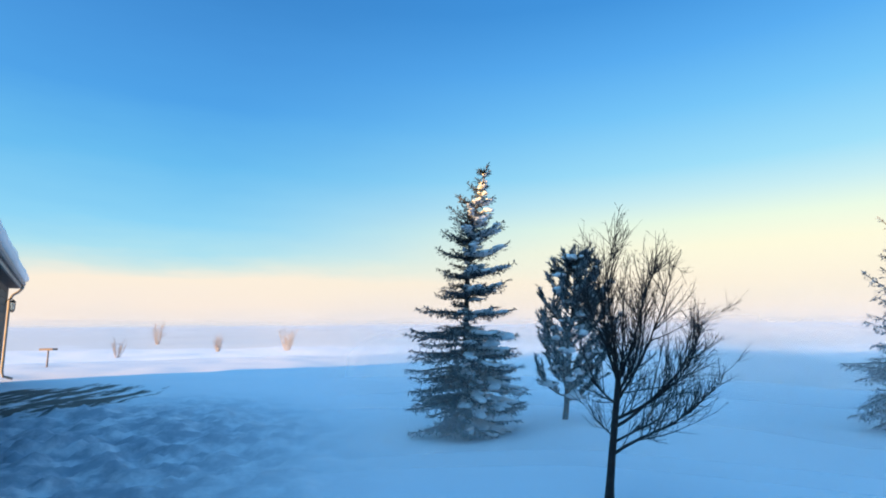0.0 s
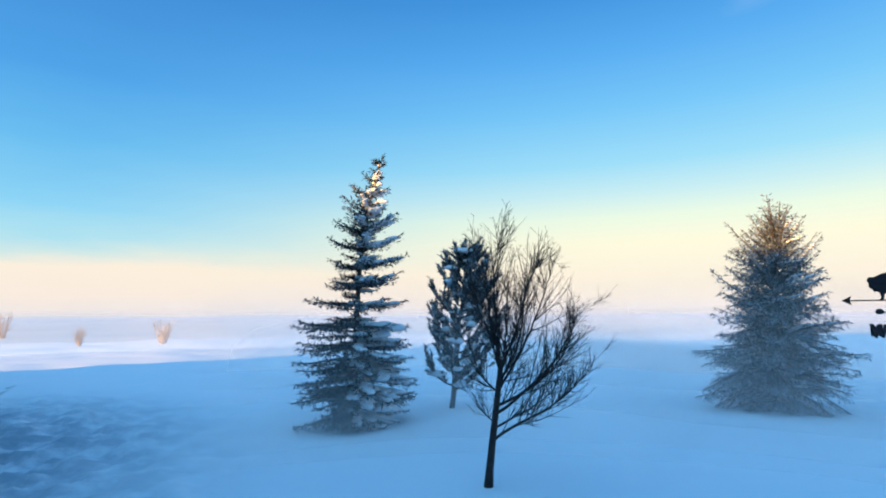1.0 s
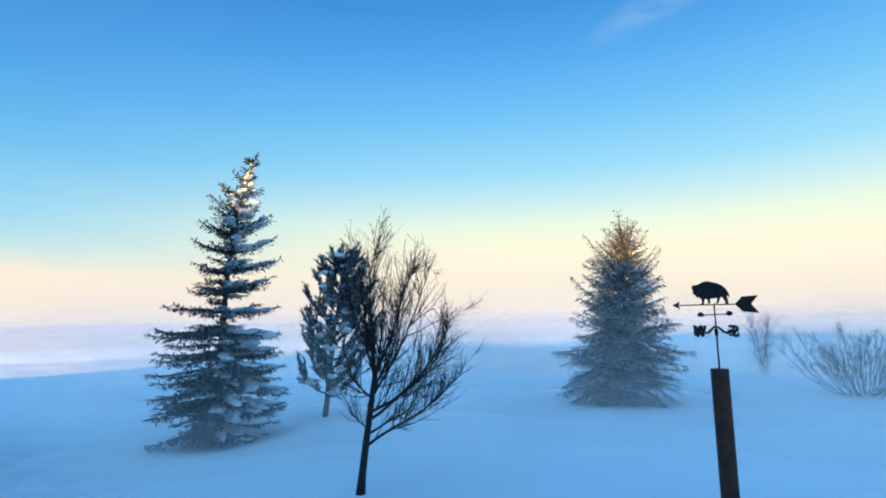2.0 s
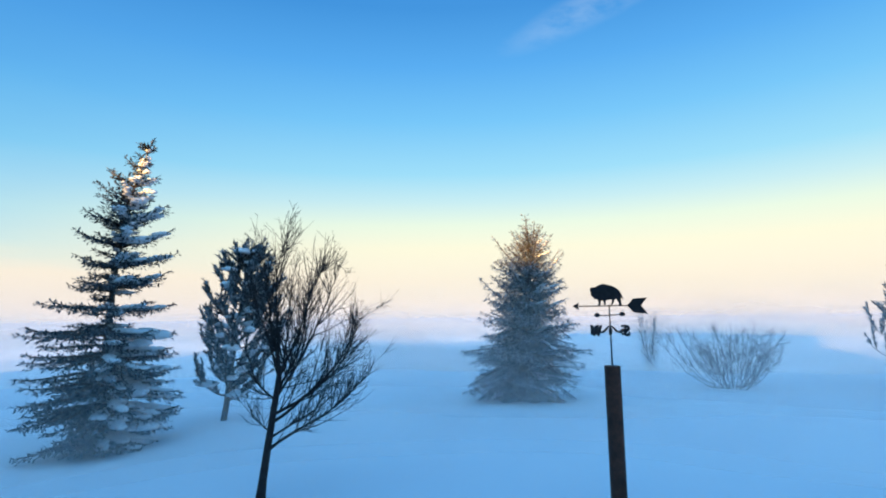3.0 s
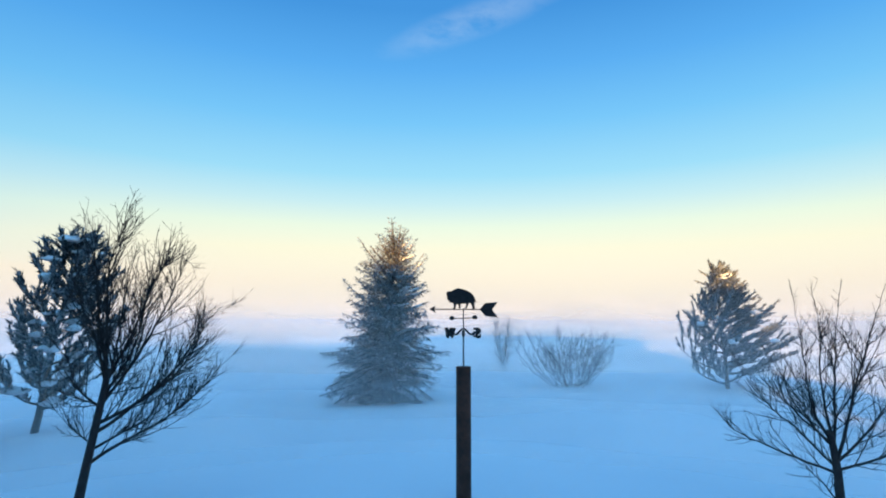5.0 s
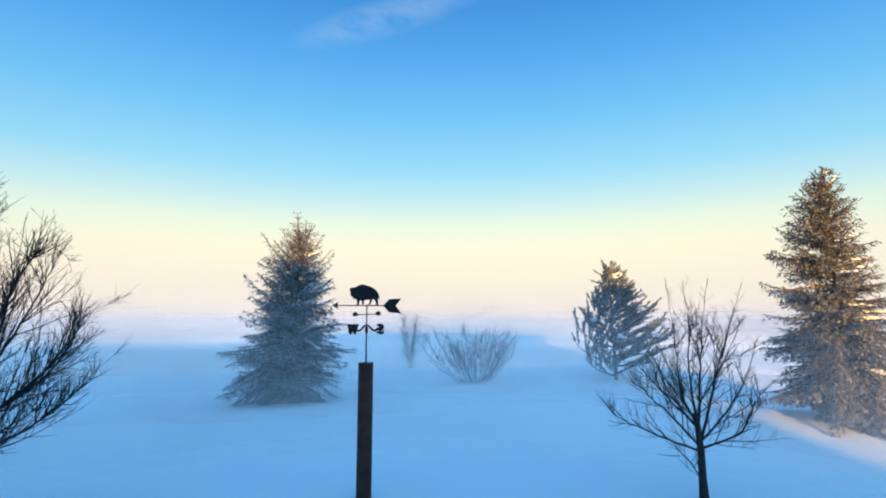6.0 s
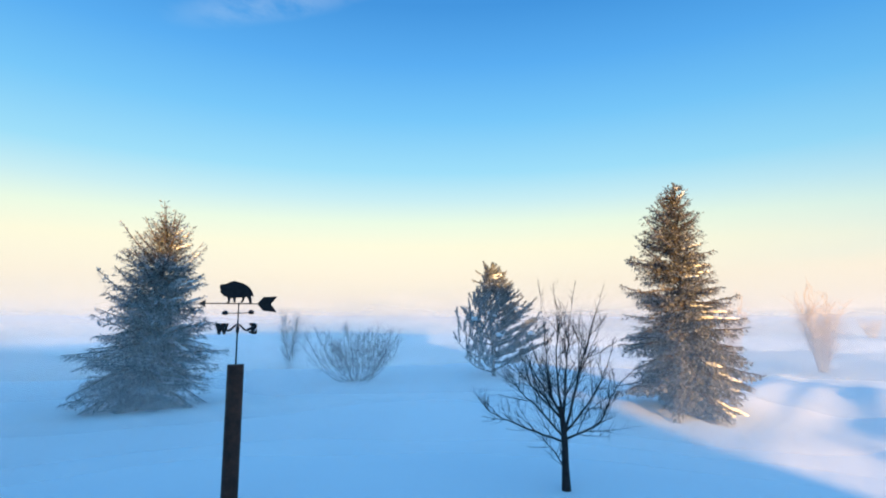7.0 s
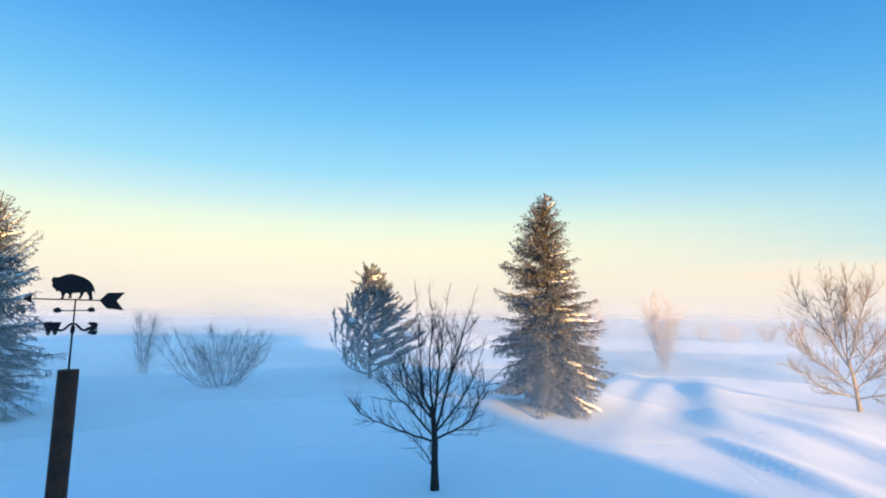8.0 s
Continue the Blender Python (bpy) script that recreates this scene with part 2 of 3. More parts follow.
def ground_height(x, y):
    r = math.hypot(x, y)
    fade = 1.0 if r < 40 else 40 / r
    z = 0.07 * noise.noise(Vector((x * 0.16, y * 0.16, 3.1))) * min(1, r / 5)
    z += 0.05 * noise.noise(Vector((x * 0.38 - y * 0.2, (y * 0.9 + x * 0.42) * 0.8, 8.7))) * fade
    if r > 15:
        z += 0.12 * (min(r, 60) - 15) / 45 * noise.noise(Vector((x * 0.07, y * 0.07, 5.5)))
    # churned snow that the plough left by the drive
    rough = max(0.0, 1 - math.hypot((x + 5.5) / 5.0, (y - 7.0) / 6.5)) ** 0.6
    if rough > 0:
        z += rough * (0.30 * abs(noise.noise(Vector((x * 1.2, y * 1.2, 1.7)))) + 0.26 * abs(noise.noise(Vector((x * 2.9, y * 2.9, 4.2)))) + 0.10 * abs(noise.noise(Vector((x * 6.5, y * 6.5, 9.2)))) - 0.12)
    z += bump(x, y, 1.9, 7.6, 80, 2.2, 0.9, 0.10)
    z -= bump(x, y, 0.7, 8.3, 0, 1.3, 1.0, 0.10)
    z += bump(x, y, 16.5, 2.0, 40, 6.0, 2.5, 0.16)
    # drifts in the lee of the big spruce
    z += ridge(x, y, 13.2, -3.3, 112, 3.6, 0.60, 0.055)
    z += ridge(x, y, 12.3, -4.0, 112, 3.4, 0.55, 0.045)
    z += ridge(x, y, 11.4, -4.8, 110, 3.2, 0.60, 0.035)
    z += ridge(x, y, 6.4, -3.45, 80, 1.6, 0.40, 0.07)
    z += ridge(x, y, 7.8, -5.0, 84, 2.0, 0.6, 0.07)
    z += ridge(x, y, 12.6, -5.2, 100, 2.4, 1.1, 0.07)
    z += bump(x, y, 9.9, -1.0, 20, 1.3, 1.1, 0.12)
    # ridge added to imitate a cast shadow streak on the sunlit snow
    z += ridge(x, y, 8.2, -4.1, 96, 2.6, 1.2, 0.055)
    z += ridge(x, y, 18.0, -9.0, 92, 4.0, 1.6, 0.10)
    # another added ridge, for a second streak of shade
    z += ridge(x, y, 9.5, -5.7, 100, 2.5, 1.1, 0.05)
    return z


def polar(rings, around, a0, a1, height, close):
    s = Shape()
    for r in rings:
        for k in range(around + (0 if close else 1)):
            a = radians(a0 + (a1 - a0) * k / around)
            x, y = r * math.sin(a), r * math.cos(a)
            s.v.append(Vector((x, y, height(x, y))))
    w = around + (0 if close else 1)
    for i in range(len(rings) - 1):
        for k in range(around):
            l = (k + 1) % w
            s.f.append((i * w + k, i * w + l, (i + 1) * w + l, (i + 1) * w + k))
    return s


RINGS = [0.35 * 1.0165 ** i for i in range(338)] + [110, 150, 220, 350, 600, 1000, 1800, 3000, 4500]
shape = polar(RINGS, 560, 0, 360, ground_height, True)
shape.f.append(tuple(range(560))[::-1])
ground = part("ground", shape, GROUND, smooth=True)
tagged(ground, "wind-packed snow field with low drifts and a swept gravel patch", "snow field", kind="structure")

# ---- see-through sheets that stand in for haze and spindrift over the snow ----
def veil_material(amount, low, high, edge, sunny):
    """A see-through sheet that stands in for haze: streaky, thickest near the ground, shaded as if facing up unless
    sunny, and lit through from behind.
    """
    m, n = material("haze_sheet")
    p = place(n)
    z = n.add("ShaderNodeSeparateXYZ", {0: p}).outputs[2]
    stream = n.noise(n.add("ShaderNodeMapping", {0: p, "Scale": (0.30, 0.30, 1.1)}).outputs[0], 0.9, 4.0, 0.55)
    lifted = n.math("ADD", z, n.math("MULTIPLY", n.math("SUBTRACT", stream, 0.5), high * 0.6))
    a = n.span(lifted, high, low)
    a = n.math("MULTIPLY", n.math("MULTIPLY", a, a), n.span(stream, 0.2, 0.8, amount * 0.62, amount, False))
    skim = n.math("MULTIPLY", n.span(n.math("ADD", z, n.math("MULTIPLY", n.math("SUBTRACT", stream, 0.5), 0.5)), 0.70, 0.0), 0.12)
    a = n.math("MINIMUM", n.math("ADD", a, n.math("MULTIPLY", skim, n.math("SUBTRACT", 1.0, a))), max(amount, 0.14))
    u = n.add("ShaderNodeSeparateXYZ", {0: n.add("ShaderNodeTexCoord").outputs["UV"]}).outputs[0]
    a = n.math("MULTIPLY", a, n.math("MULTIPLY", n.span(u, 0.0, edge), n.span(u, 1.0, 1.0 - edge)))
    # upward normal keeps the low sun from overbrightening the upright sheet
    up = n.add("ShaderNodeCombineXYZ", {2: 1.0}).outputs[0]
    haze_scatter = n.add("ShaderNodeBsdfDiffuse", {0: (.93, .935, .94, 1)} if sunny else {0: (.93, .935, .94, 1), "Normal": up}).outputs[0]
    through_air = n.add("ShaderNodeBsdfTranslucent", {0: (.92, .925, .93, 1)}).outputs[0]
    haze_scatter = n.add("ShaderNodeAddShader", {0: haze_scatter, 1: through_air}).outputs[0]
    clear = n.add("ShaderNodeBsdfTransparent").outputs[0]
    n.add("ShaderNodeOutputMaterial", {0: n.add("ShaderNodeMixShader", {0: a, 1: clear, 2: haze_scatter}).outputs[0]})
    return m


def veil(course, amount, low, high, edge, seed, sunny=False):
    """One long, slightly waved upright sheet that stands in for haze, bent round the camera's stand. course: (bearing,
    distance) along its way between the trees.
    """
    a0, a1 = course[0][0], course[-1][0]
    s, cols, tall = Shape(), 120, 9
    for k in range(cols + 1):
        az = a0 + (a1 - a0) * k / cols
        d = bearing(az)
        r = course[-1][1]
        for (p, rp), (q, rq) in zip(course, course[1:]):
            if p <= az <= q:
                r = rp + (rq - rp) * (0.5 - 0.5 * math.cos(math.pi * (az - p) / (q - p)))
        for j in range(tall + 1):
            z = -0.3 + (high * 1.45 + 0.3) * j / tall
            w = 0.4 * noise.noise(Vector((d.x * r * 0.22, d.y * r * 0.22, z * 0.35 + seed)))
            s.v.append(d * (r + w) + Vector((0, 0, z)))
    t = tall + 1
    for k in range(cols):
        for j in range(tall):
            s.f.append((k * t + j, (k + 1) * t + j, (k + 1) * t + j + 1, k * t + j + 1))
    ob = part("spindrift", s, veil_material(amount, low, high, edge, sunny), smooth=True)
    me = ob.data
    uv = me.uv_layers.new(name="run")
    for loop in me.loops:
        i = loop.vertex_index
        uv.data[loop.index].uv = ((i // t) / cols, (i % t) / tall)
    tagged(ob, "see-through upright sheet standing in for blown-snow haze between the trees", "blowing snow", "spindrift", "stuff")


# haze sheets ringed round the camera's stand, nearest first
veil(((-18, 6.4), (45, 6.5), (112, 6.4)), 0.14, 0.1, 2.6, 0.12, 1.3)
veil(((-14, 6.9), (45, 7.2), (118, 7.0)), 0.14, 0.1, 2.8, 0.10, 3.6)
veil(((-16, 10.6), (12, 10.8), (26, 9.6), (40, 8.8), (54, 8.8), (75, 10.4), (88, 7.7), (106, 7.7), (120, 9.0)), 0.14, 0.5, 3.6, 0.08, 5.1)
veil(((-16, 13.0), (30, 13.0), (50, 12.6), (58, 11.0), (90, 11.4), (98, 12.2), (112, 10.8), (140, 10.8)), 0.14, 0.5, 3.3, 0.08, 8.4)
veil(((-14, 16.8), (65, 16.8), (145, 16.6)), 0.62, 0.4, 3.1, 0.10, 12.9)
# this one keeps its own normal, so the sun warms the horizon haze
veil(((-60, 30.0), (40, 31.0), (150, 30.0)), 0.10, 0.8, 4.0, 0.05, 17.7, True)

# a far sheet, rising to catch more sun, stands in for haze at the horizon
m, n = material("far_haze_sheet")
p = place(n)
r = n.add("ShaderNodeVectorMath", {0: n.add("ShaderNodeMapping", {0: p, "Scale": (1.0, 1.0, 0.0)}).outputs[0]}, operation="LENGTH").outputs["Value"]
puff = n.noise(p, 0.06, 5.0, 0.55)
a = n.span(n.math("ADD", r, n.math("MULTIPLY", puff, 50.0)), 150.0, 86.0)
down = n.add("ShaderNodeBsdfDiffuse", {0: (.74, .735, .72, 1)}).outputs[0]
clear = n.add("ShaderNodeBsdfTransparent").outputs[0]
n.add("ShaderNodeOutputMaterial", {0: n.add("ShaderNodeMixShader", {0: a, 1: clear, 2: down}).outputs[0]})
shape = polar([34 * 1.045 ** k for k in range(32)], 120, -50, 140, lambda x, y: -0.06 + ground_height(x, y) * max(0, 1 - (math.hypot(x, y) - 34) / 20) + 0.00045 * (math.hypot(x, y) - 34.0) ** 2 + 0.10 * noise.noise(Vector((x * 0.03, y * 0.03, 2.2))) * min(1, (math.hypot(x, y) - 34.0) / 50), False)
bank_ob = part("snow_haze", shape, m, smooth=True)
tagged(bank_ob, "low rising sheet standing in for sunlit blown-snow haze over the far field", "blowing snow", kind="stuff")

# ---- house ----
ALONG, OUT = bearing(-34.0), bearing(56.0)
EAVE0 = Vector((-1.14, -0.04, 0.0))
house_m = Matrix(((ALONG.x, OUT.x, 0, EAVE0.x), (ALONG.y, OUT.y, 0, EAVE0.y), (0, 0, 1, 0), (0, 0, 0, 1)))
HOUSE_A, HOUSE_B, DEEP, EAVE, RIDGE = -5.4, 20.4, 10.0, 3.0, 4.45


def house():
    h = thing("house", "long low house with brown siding and a snow-covered roof", "house", house_m)
    s = Shape()
    s.box(HOUSE_A + 0.5, -DEEP + 0.5, -0.3, HOUSE_B - 0.3, -0.30, EAVE - 0.18)
    part("wall", s, SIDING, h, "dark brown lap siding")
    for k in range(14):
        s = Shape()
        z = 0.05 + k * 0.2
        s.box(HOUSE_B - 0.297, -DEEP + 0.52, z, HOUSE_B - 0.275, -0.32, z + 0.185)
        part("siding_board", s, SIDING, h)
        s = Shape()
        s.box(HOUSE_A + 0.6, -0.298, z, HOUSE_B - 0.4, -0.278, z + 0.185)
        part("siding_board", s, SIDING, h)
    for x in (HOUSE_B - 0.36,):
        s = Shape()
        s.box(x, -0.31, -0.2, x + 0.1, -0.265, EAVE - 0.2)
        part("corner_board", s, TRIM, h, "taupe corner board")
    mid = -DEEP / 2
    for y0, y1, z0, z1 in ((0.0, mid, EAVE, RIDGE), (-DEEP, mid, EAVE, RIDGE)):
        s = Shape()
        for x in (HOUSE_A, HOUSE_B):
            s.v += [Vector((x, y0, z0 - 0.15)), Vector((x, y1, z1 - 0.15)), Vector((x, y1, z1)), Vector((x, y0, z0))]
        s.f += [(0, 1, 2, 3), (7, 6, 5, 4), (0, 4, 5, 1), (1, 5, 6, 2), (2, 6, 7, 3), (3, 7, 4, 0)]
        part("roof", s, SHINGLE, h)
    s = Shape()
    s.box(HOUSE_A, -0.02, EAVE - 0.2, HOUSE_B, 0.02, EAVE - 0.004)
    part("fascia", s, TRIM, h, "pale fascia board")
    s = Shape()
    s.box(HOUSE_A + 0.02, -0.31, EAVE - 0.2, HOUSE_B - 0.02, -0.03, EAVE - 0.17)
    part("soffit", s, SIDING, h)
    # rounded snow slab that lips over the eave
    s = Shape()
    prof = []
    for k in range(9):
        a = math.pi * (-0.35 + 0.85 * k / 8)
        prof.append((0.04 + 0.13 * math.cos(a), EAVE + 0.13 + 0.15 * math.sin(a)))
    prof += [(-0.8, EAVE + 0.44), (mid, RIDGE + 0.24), (-DEEP + 0.6, EAVE + 0.40), (-DEEP, EAVE + 0.1), (mid, RIDGE + 0.004), (-0.1, EAVE + 0.03)]
    steps = 60
    k = len(prof)
    for i in range(steps + 1):
        x = HOUSE_A + (HOUSE_B + 0.08 - HOUSE_A) * i / steps
        end = 0.72 if i in (0, steps) else 1.0
        for y, z in prof:
            w = 0.03 * noise.noise(Vector((x * 0.9, y, z)))
            base = EAVE + 0.05 + (RIDGE - EAVE) * (1 - abs(y - mid) / 5.0)
            s.v.append(Vector((x, y + w, base + (z - base) * end + (w if z > base + 0.1 else 0))))
    for i in range(steps):
        for j in range(k):
            l = (j + 1) % k
            s.f.append((i * k + j, i * k + l, (i + 1) * k + l, (i + 1) * k + j))
    s.f += [tuple(range(k))[::-1], tuple(steps * k + j for j in range(k))]
    part("roof_snow", s, SNOW, h, "thick rounded snow on the roof", True)
    s = Shape()
    s.tube([(HOUSE_A, 0.07, EAVE - 0.06), (HOUSE_B, 0.07, EAVE - 0.06)], [0.055, 0.055], 8)
    part("gutter", s, TRIM, h)
    x = HOUSE_B - 0.22
    s = Shape()
    s.tube([(x, 0.07, EAVE - 0.1), (x, 0.06, EAVE - 0.2), (x, -0.03, EAVE - 0.32), (x, -0.16, EAVE - 0.42), (x, -0.22, EAVE - 0.56), (x, -0.22, 0.3), (x, -0.18, 0.16), (x, 0.05, 0.08)],
           [0.04] * 8, 8)
    part("downspout", s, TRIM, h, "dark downspout curling back to the wall")
    lamp = part("wall_lamp", lantern_body(), IRON, h, "black wall lantern", at=pose(HOUSE_B - 0.7, -0.11, 2.25))
    g = Shape()
    g.tube([(0, 0, -0.13), (0, 0, 0.09)], [0.05, 0.062], 6)
    part("glass", g, GLASS, lamp)
    g = Shape()
    g.tube([(0, 0, -0.13), (0, 0, -0.16), (0, 0, -0.2)], [0.06, 0.05, 0.012], 6)
    part("base", g, IRON, lamp)
    for k in range(6):
        c = math.pi * k / 3
        g = Shape()
        g.tube([(0.064 * math.cos(c), 0.064 * math.sin(c), -0.14), (0.074 * math.cos(c), 0.074 * math.sin(c), 0.11)], [0.005, 0.005], 4)
        part("bar", g, IRON, lamp)
    return h


def lantern_body():
    s = Shape()
    s.tube([(0, -0.17, 0.02), (0, -0.14, 0.16), (0, -0.05, 0.22), (0, 0, 0.17), (0, 0, 0.165), (0, 0, 0.10)], [0.014, 0.014, 0.014, 0.014, 0.03, 0.085], 8)
    return s


house()


# ---- conifers ----
def limb_points(p, az, rise, length, droop, tip, steps=6):
    """A bough from p: rise in degrees at the trunk, a sag, and an upturned tip."""
    out = [Vector(p)]
    d = bearing(az)
    for i in range(1, steps + 1):
        t = i / steps
        z = length * (math.tan(radians(rise)) * t - droop * t * t + tip * t ** 4)
        out.append(Vector(p) + d * (length * t) + Vector((0, 0, z)))
    return out


def spruce(name, label, x, y, height, lean, bend, radius, tiers, per, fill, needles, snowy, wind, seed, droop=0.42, tuft=0.07, masses=(), side=None, shaggy=8, wide=0.011, arch=6, skirt=45, loose=0.022, hang=0.40, inner=0.80):
    """lean: (dx, dy) of the top. radius(z/h) in metres. wind: bearing of the side that caught the snow. fill: short inner boughs."""
    rnd.seed(seed)
    t = thing(name, label, "spruce tree", pose(x, y, ground_height(x, y) - 0.05))

    def axis(q):
        return Vector((lean[0] * q ** bend, lean[1] * q ** bend, q * height))

    trunk = Shape()
    r0 = 0.016 * height
    trunk.tube([axis(i / 14) for i in range(15)], [max(0.006, r0 * (1 - i / 14.3) ** 0.9) for i in range(15)], 8)
    part("trunk", trunk, CONIFER_BARK, t, smooth=True)
    plan = []
    for i in range(tiers):
        q = 0.06 + 0.90 * (i / (tiers - 1)) ** 0.92
        count = per if q < 0.75 else per - 2
        off = rnd.uniform(0, 360)
        plan += [(q + rnd.uniform(-loose, loose), off + 360 * k / count + rnd.uniform(-18, 18), rnd.uniform(0.74, 1.06)) for k in range(count)]
    plan += [(rnd.uniform(0.02, 0.93), rnd.uniform(0, 360), rnd.uniform(0.30, inner)) for k in range(fill)]
    plan += [(rnd.uniform(0.02, 0.34), rnd.uniform(0, 360), rnd.uniform(0.60, 1.0)) for k in range(skirt)]
    for q, az, share in plan:
        q = min(0.97, max(0.02, q))
        L = max(0.05, radius(q) * share)
        if side is not None:
            L *= side(bearing(az), q)
        rise = arch + 36 * q ** 1.6 * (1 - arch / 90) + rnd.uniform(-1, 1) * shaggy
        pts = limb_points(axis(q), az, rise, L, droop * (1 - q) + 0.10, 0.20, 6)
        wood, green, white = Shape(), Shape(), Shape()
        wood.tube(pts, [0.014 * (1 - j / 6.6) * (0.5 + L) + 0.003 for j in range(7)], 4, False)
        d0 = bearing(az)
        across = Vector((d0.y, -d0.x, 0))
        n_tw = max(4, int(L / 0.045))
        for j in range(n_tw):
            s = 0.10 + 0.90 * (j + rnd.random() * 0.6) / n_tw
            f = min(s, 0.999) * 6
            a = int(f)
            p = pts[a].lerp(pts[a + 1], f - a)
            fwd = (pts[a + 1] - pts[a]).normalized()
            for sgn in (-1, 1):
                tl = (0.06 + 0.34 * L * (1 - s) ** 0.8 * min(1, s * 4)) * rnd.uniform(0.6, 1.15)
                td = (fwd * 0.8 + across * sgn * 0.8 + Vector((0, 0, rnd.uniform(-hang, 0.05)))).normalized()
                n_n = max(3, int(tl / 0.026))
                for u in range(n_n):
                    at = p + td * (tl * (u + 0.3) / n_n) + Vector((0, 0, -0.12 * tl * (u / n_n) ** 2))
                    nd = (td * 0.9 + jitter(0.7)).normalized()
                    sd = nd.cross(Vector((0, 0, 1)) + jitter(0.6)).normalized()
                    green.blade(at, nd, sd, tuft * rnd.uniform(0.6, 1.2), wide * rnd.uniform(0.7, 1.3))
        exposed = max(0.0, d0.dot(bearing(wind)))
        load = snowy * (0.04 + 1.08 * exposed) * rnd.uniform(0.5, 1.2)
        bough = part("bough", wood, CONIFER_BARK, t)
        part("needles", green, needles, bough)
        if load > 0.22:
            lumps = 3 + int(L / 0.10)
            for k in range(lumps):
                s = 0.22 + 0.66 * (k + rnd.random() * 0.5) / lumps
                f = s * 6
                a = int(f)
                p = pts[a].lerp(pts[a + 1], f - a)
                size = (0.036 + 0.060 * load) * (1.15 - 0.55 * s) * rnd.uniform(0.75, 1.2) * min(1.0, 0.45 + L)
                slope = pts[a + 1] - pts[a]
                white.blob(p + Vector((0, 0, size * 0.28)) + across * rnd.uniform(-0.03, 0.03), size * 1.5, size * 1.1, size * 0.6, math.atan2(d0.y, d0.x) + rnd.uniform(-.3, .3), 5, 8, 0.55)
            part("snow", white, SNOW, bough, "snow packed on the bough", True)
    for q, az, out, size in masses:
        white = Shape()
        c = axis(q) + bearing(az) * out
        for k in range(7):
            white.blob(c + bearing(az) * rnd.uniform(-0.6, 0.9) * size + bearing(az + 90) * rnd.uniform(-0.4, 0.4) * size + Vector((0, 0, rnd.uniform(-0.35, 0.15) * size)),
                       size * rnd.uniform(0.5, 0.8), size * rnd.uniform(0.35, 0.6), size * rnd.uniform(0.25, 0.4), radians(90 - az), 6, 10, 0.55)
        part("snow_mass", white, SNOW, t, "thick slab of snow hanging on the boughs", True)
    lead = Shape()
    for u in range(60):
        q = 0.90 + 0.10 * (u / 59)
        nd = (Vector((lean[0], lean[1], height * 0.12)).normalized() + jitter(0.9)).normalized()
        lead.blade(axis(q), nd, nd.cross(Vector((0.3, 0.2, 1))).normalized(), tuft * 0.9, 0.010)
    part("leader", lead, needles, t)
    return t


def profile(*pairs):
    def f(q):
        for (a, ra), (b, rb) in zip(pairs, pairs[1:]):
            if q <= b:
                return ra + (rb - ra) * max(0, q - a) / (b - a)
        return pairs[-1][1]
    return f


spruce("spruce", "tall blue spruce with snow-packed boughs and a bent tip", 0.62, 8.31, 4.32, (0.40, -0.02), 3.6,
       profile((0, 0.78), (0.10, 0.96), (0.22, 0.98), (0.38, 0.98), (0.46, 0.80), (0.6, 0.70), (0.70, 0.60), (0.80, 0.50), (0.87, 0.24), (0.93, 0.13), (1, 0.03)),
       14, 8, 130, BLUE_NEEDLES, 0.72, 125, 11, 0.30, wide=0.012, shaggy=4, skirt=60, loose=0.009, hang=0.34, inner=0.60, arch=3,
       masses=((0.36, 118, 0.52, 0.20), (0.33, 130, 0.40, 0.17), (0.20, 140, 0.55, 0.16), (0.12, 170, 0.62, 0.16), (0.10, 140, 0.60, 0.15),
              (0.93, 150, 0.06, 0.06), (0.885, 140, 0.10, 0.075), (0.85, 200, 0.13, 0.08), (0.82, 120, 0.22, 0.085), (0.78, 165, 0.24, 0.10), (0.75, 215, 0.26, 0.09), (0.74, 110, 0.34, 0.085)),
       side=lambda d, q: 0.75 if (q > 0.74 and d.x > 0.2) else (0.80 if (0.46 < q < 0.66 and d.x < -0.2) else 1.0))
spruce("spruce", "frosted spruce, needles also paled for haze, with a thin windswept top standing in spindrift", 7.62, 7.54, 3.36, (0.20, -0.16), 2.0,
       profile((0, 0.85), (0.08, 1.18), (0.20, 1.26), (0.32, 1.16), (0.43, 0.98), (0.63, 0.78), (0.74, 0.60), (0.86, 0.42), (0.94, 0.22), (1, 0.06)),
       18, 8, 260, GREY_NEEDLES, 0.23, 160, 23, 0.74, shaggy=24, arch=18, wide=0.012, loose=0.03, hang=0.85, inner=0.90, skirt=14,
       side=lambda d, q: (0.84 + 0.26 * abs(math.sin(q * 23 + 3 * d.x))) * (1.15 if q > 0.7 and d.x < 0 else 1.0))
spruce("spruce", "dense brownish spruce in low sun with a drift at its foot", 9.70, -1.45, 3.80, (-0.05, 0.05), 1.2,
       profile((0, 1.12), (0.1, 1.14), (0.25, 1.10), (0.4, 0.95), (0.5, 0.84), (0.62, 0.74), (0.72, 0.60), (0.82, 0.46), (0.9, 0.30), (0.95, 0.17), (1, 0.04)),
       16, 8, 300, BROWN_NEEDLES, 0.22, 205, 37, 0.60, shaggy=13, arch=8, wide=0.012, loose=0.022, hang=0.85, inner=0.86, skirt=70,
       side=lambda d, q: (1.45 if 0.58 < q < 0.68 else 1.16) if (0.30 < q < 0.86 and d.y > 0.4) else (0.84 if q > 0.5 and d.y < -0.3 else (0.55 if q < 0.12 and d.y > 0.3 else 1.0)))


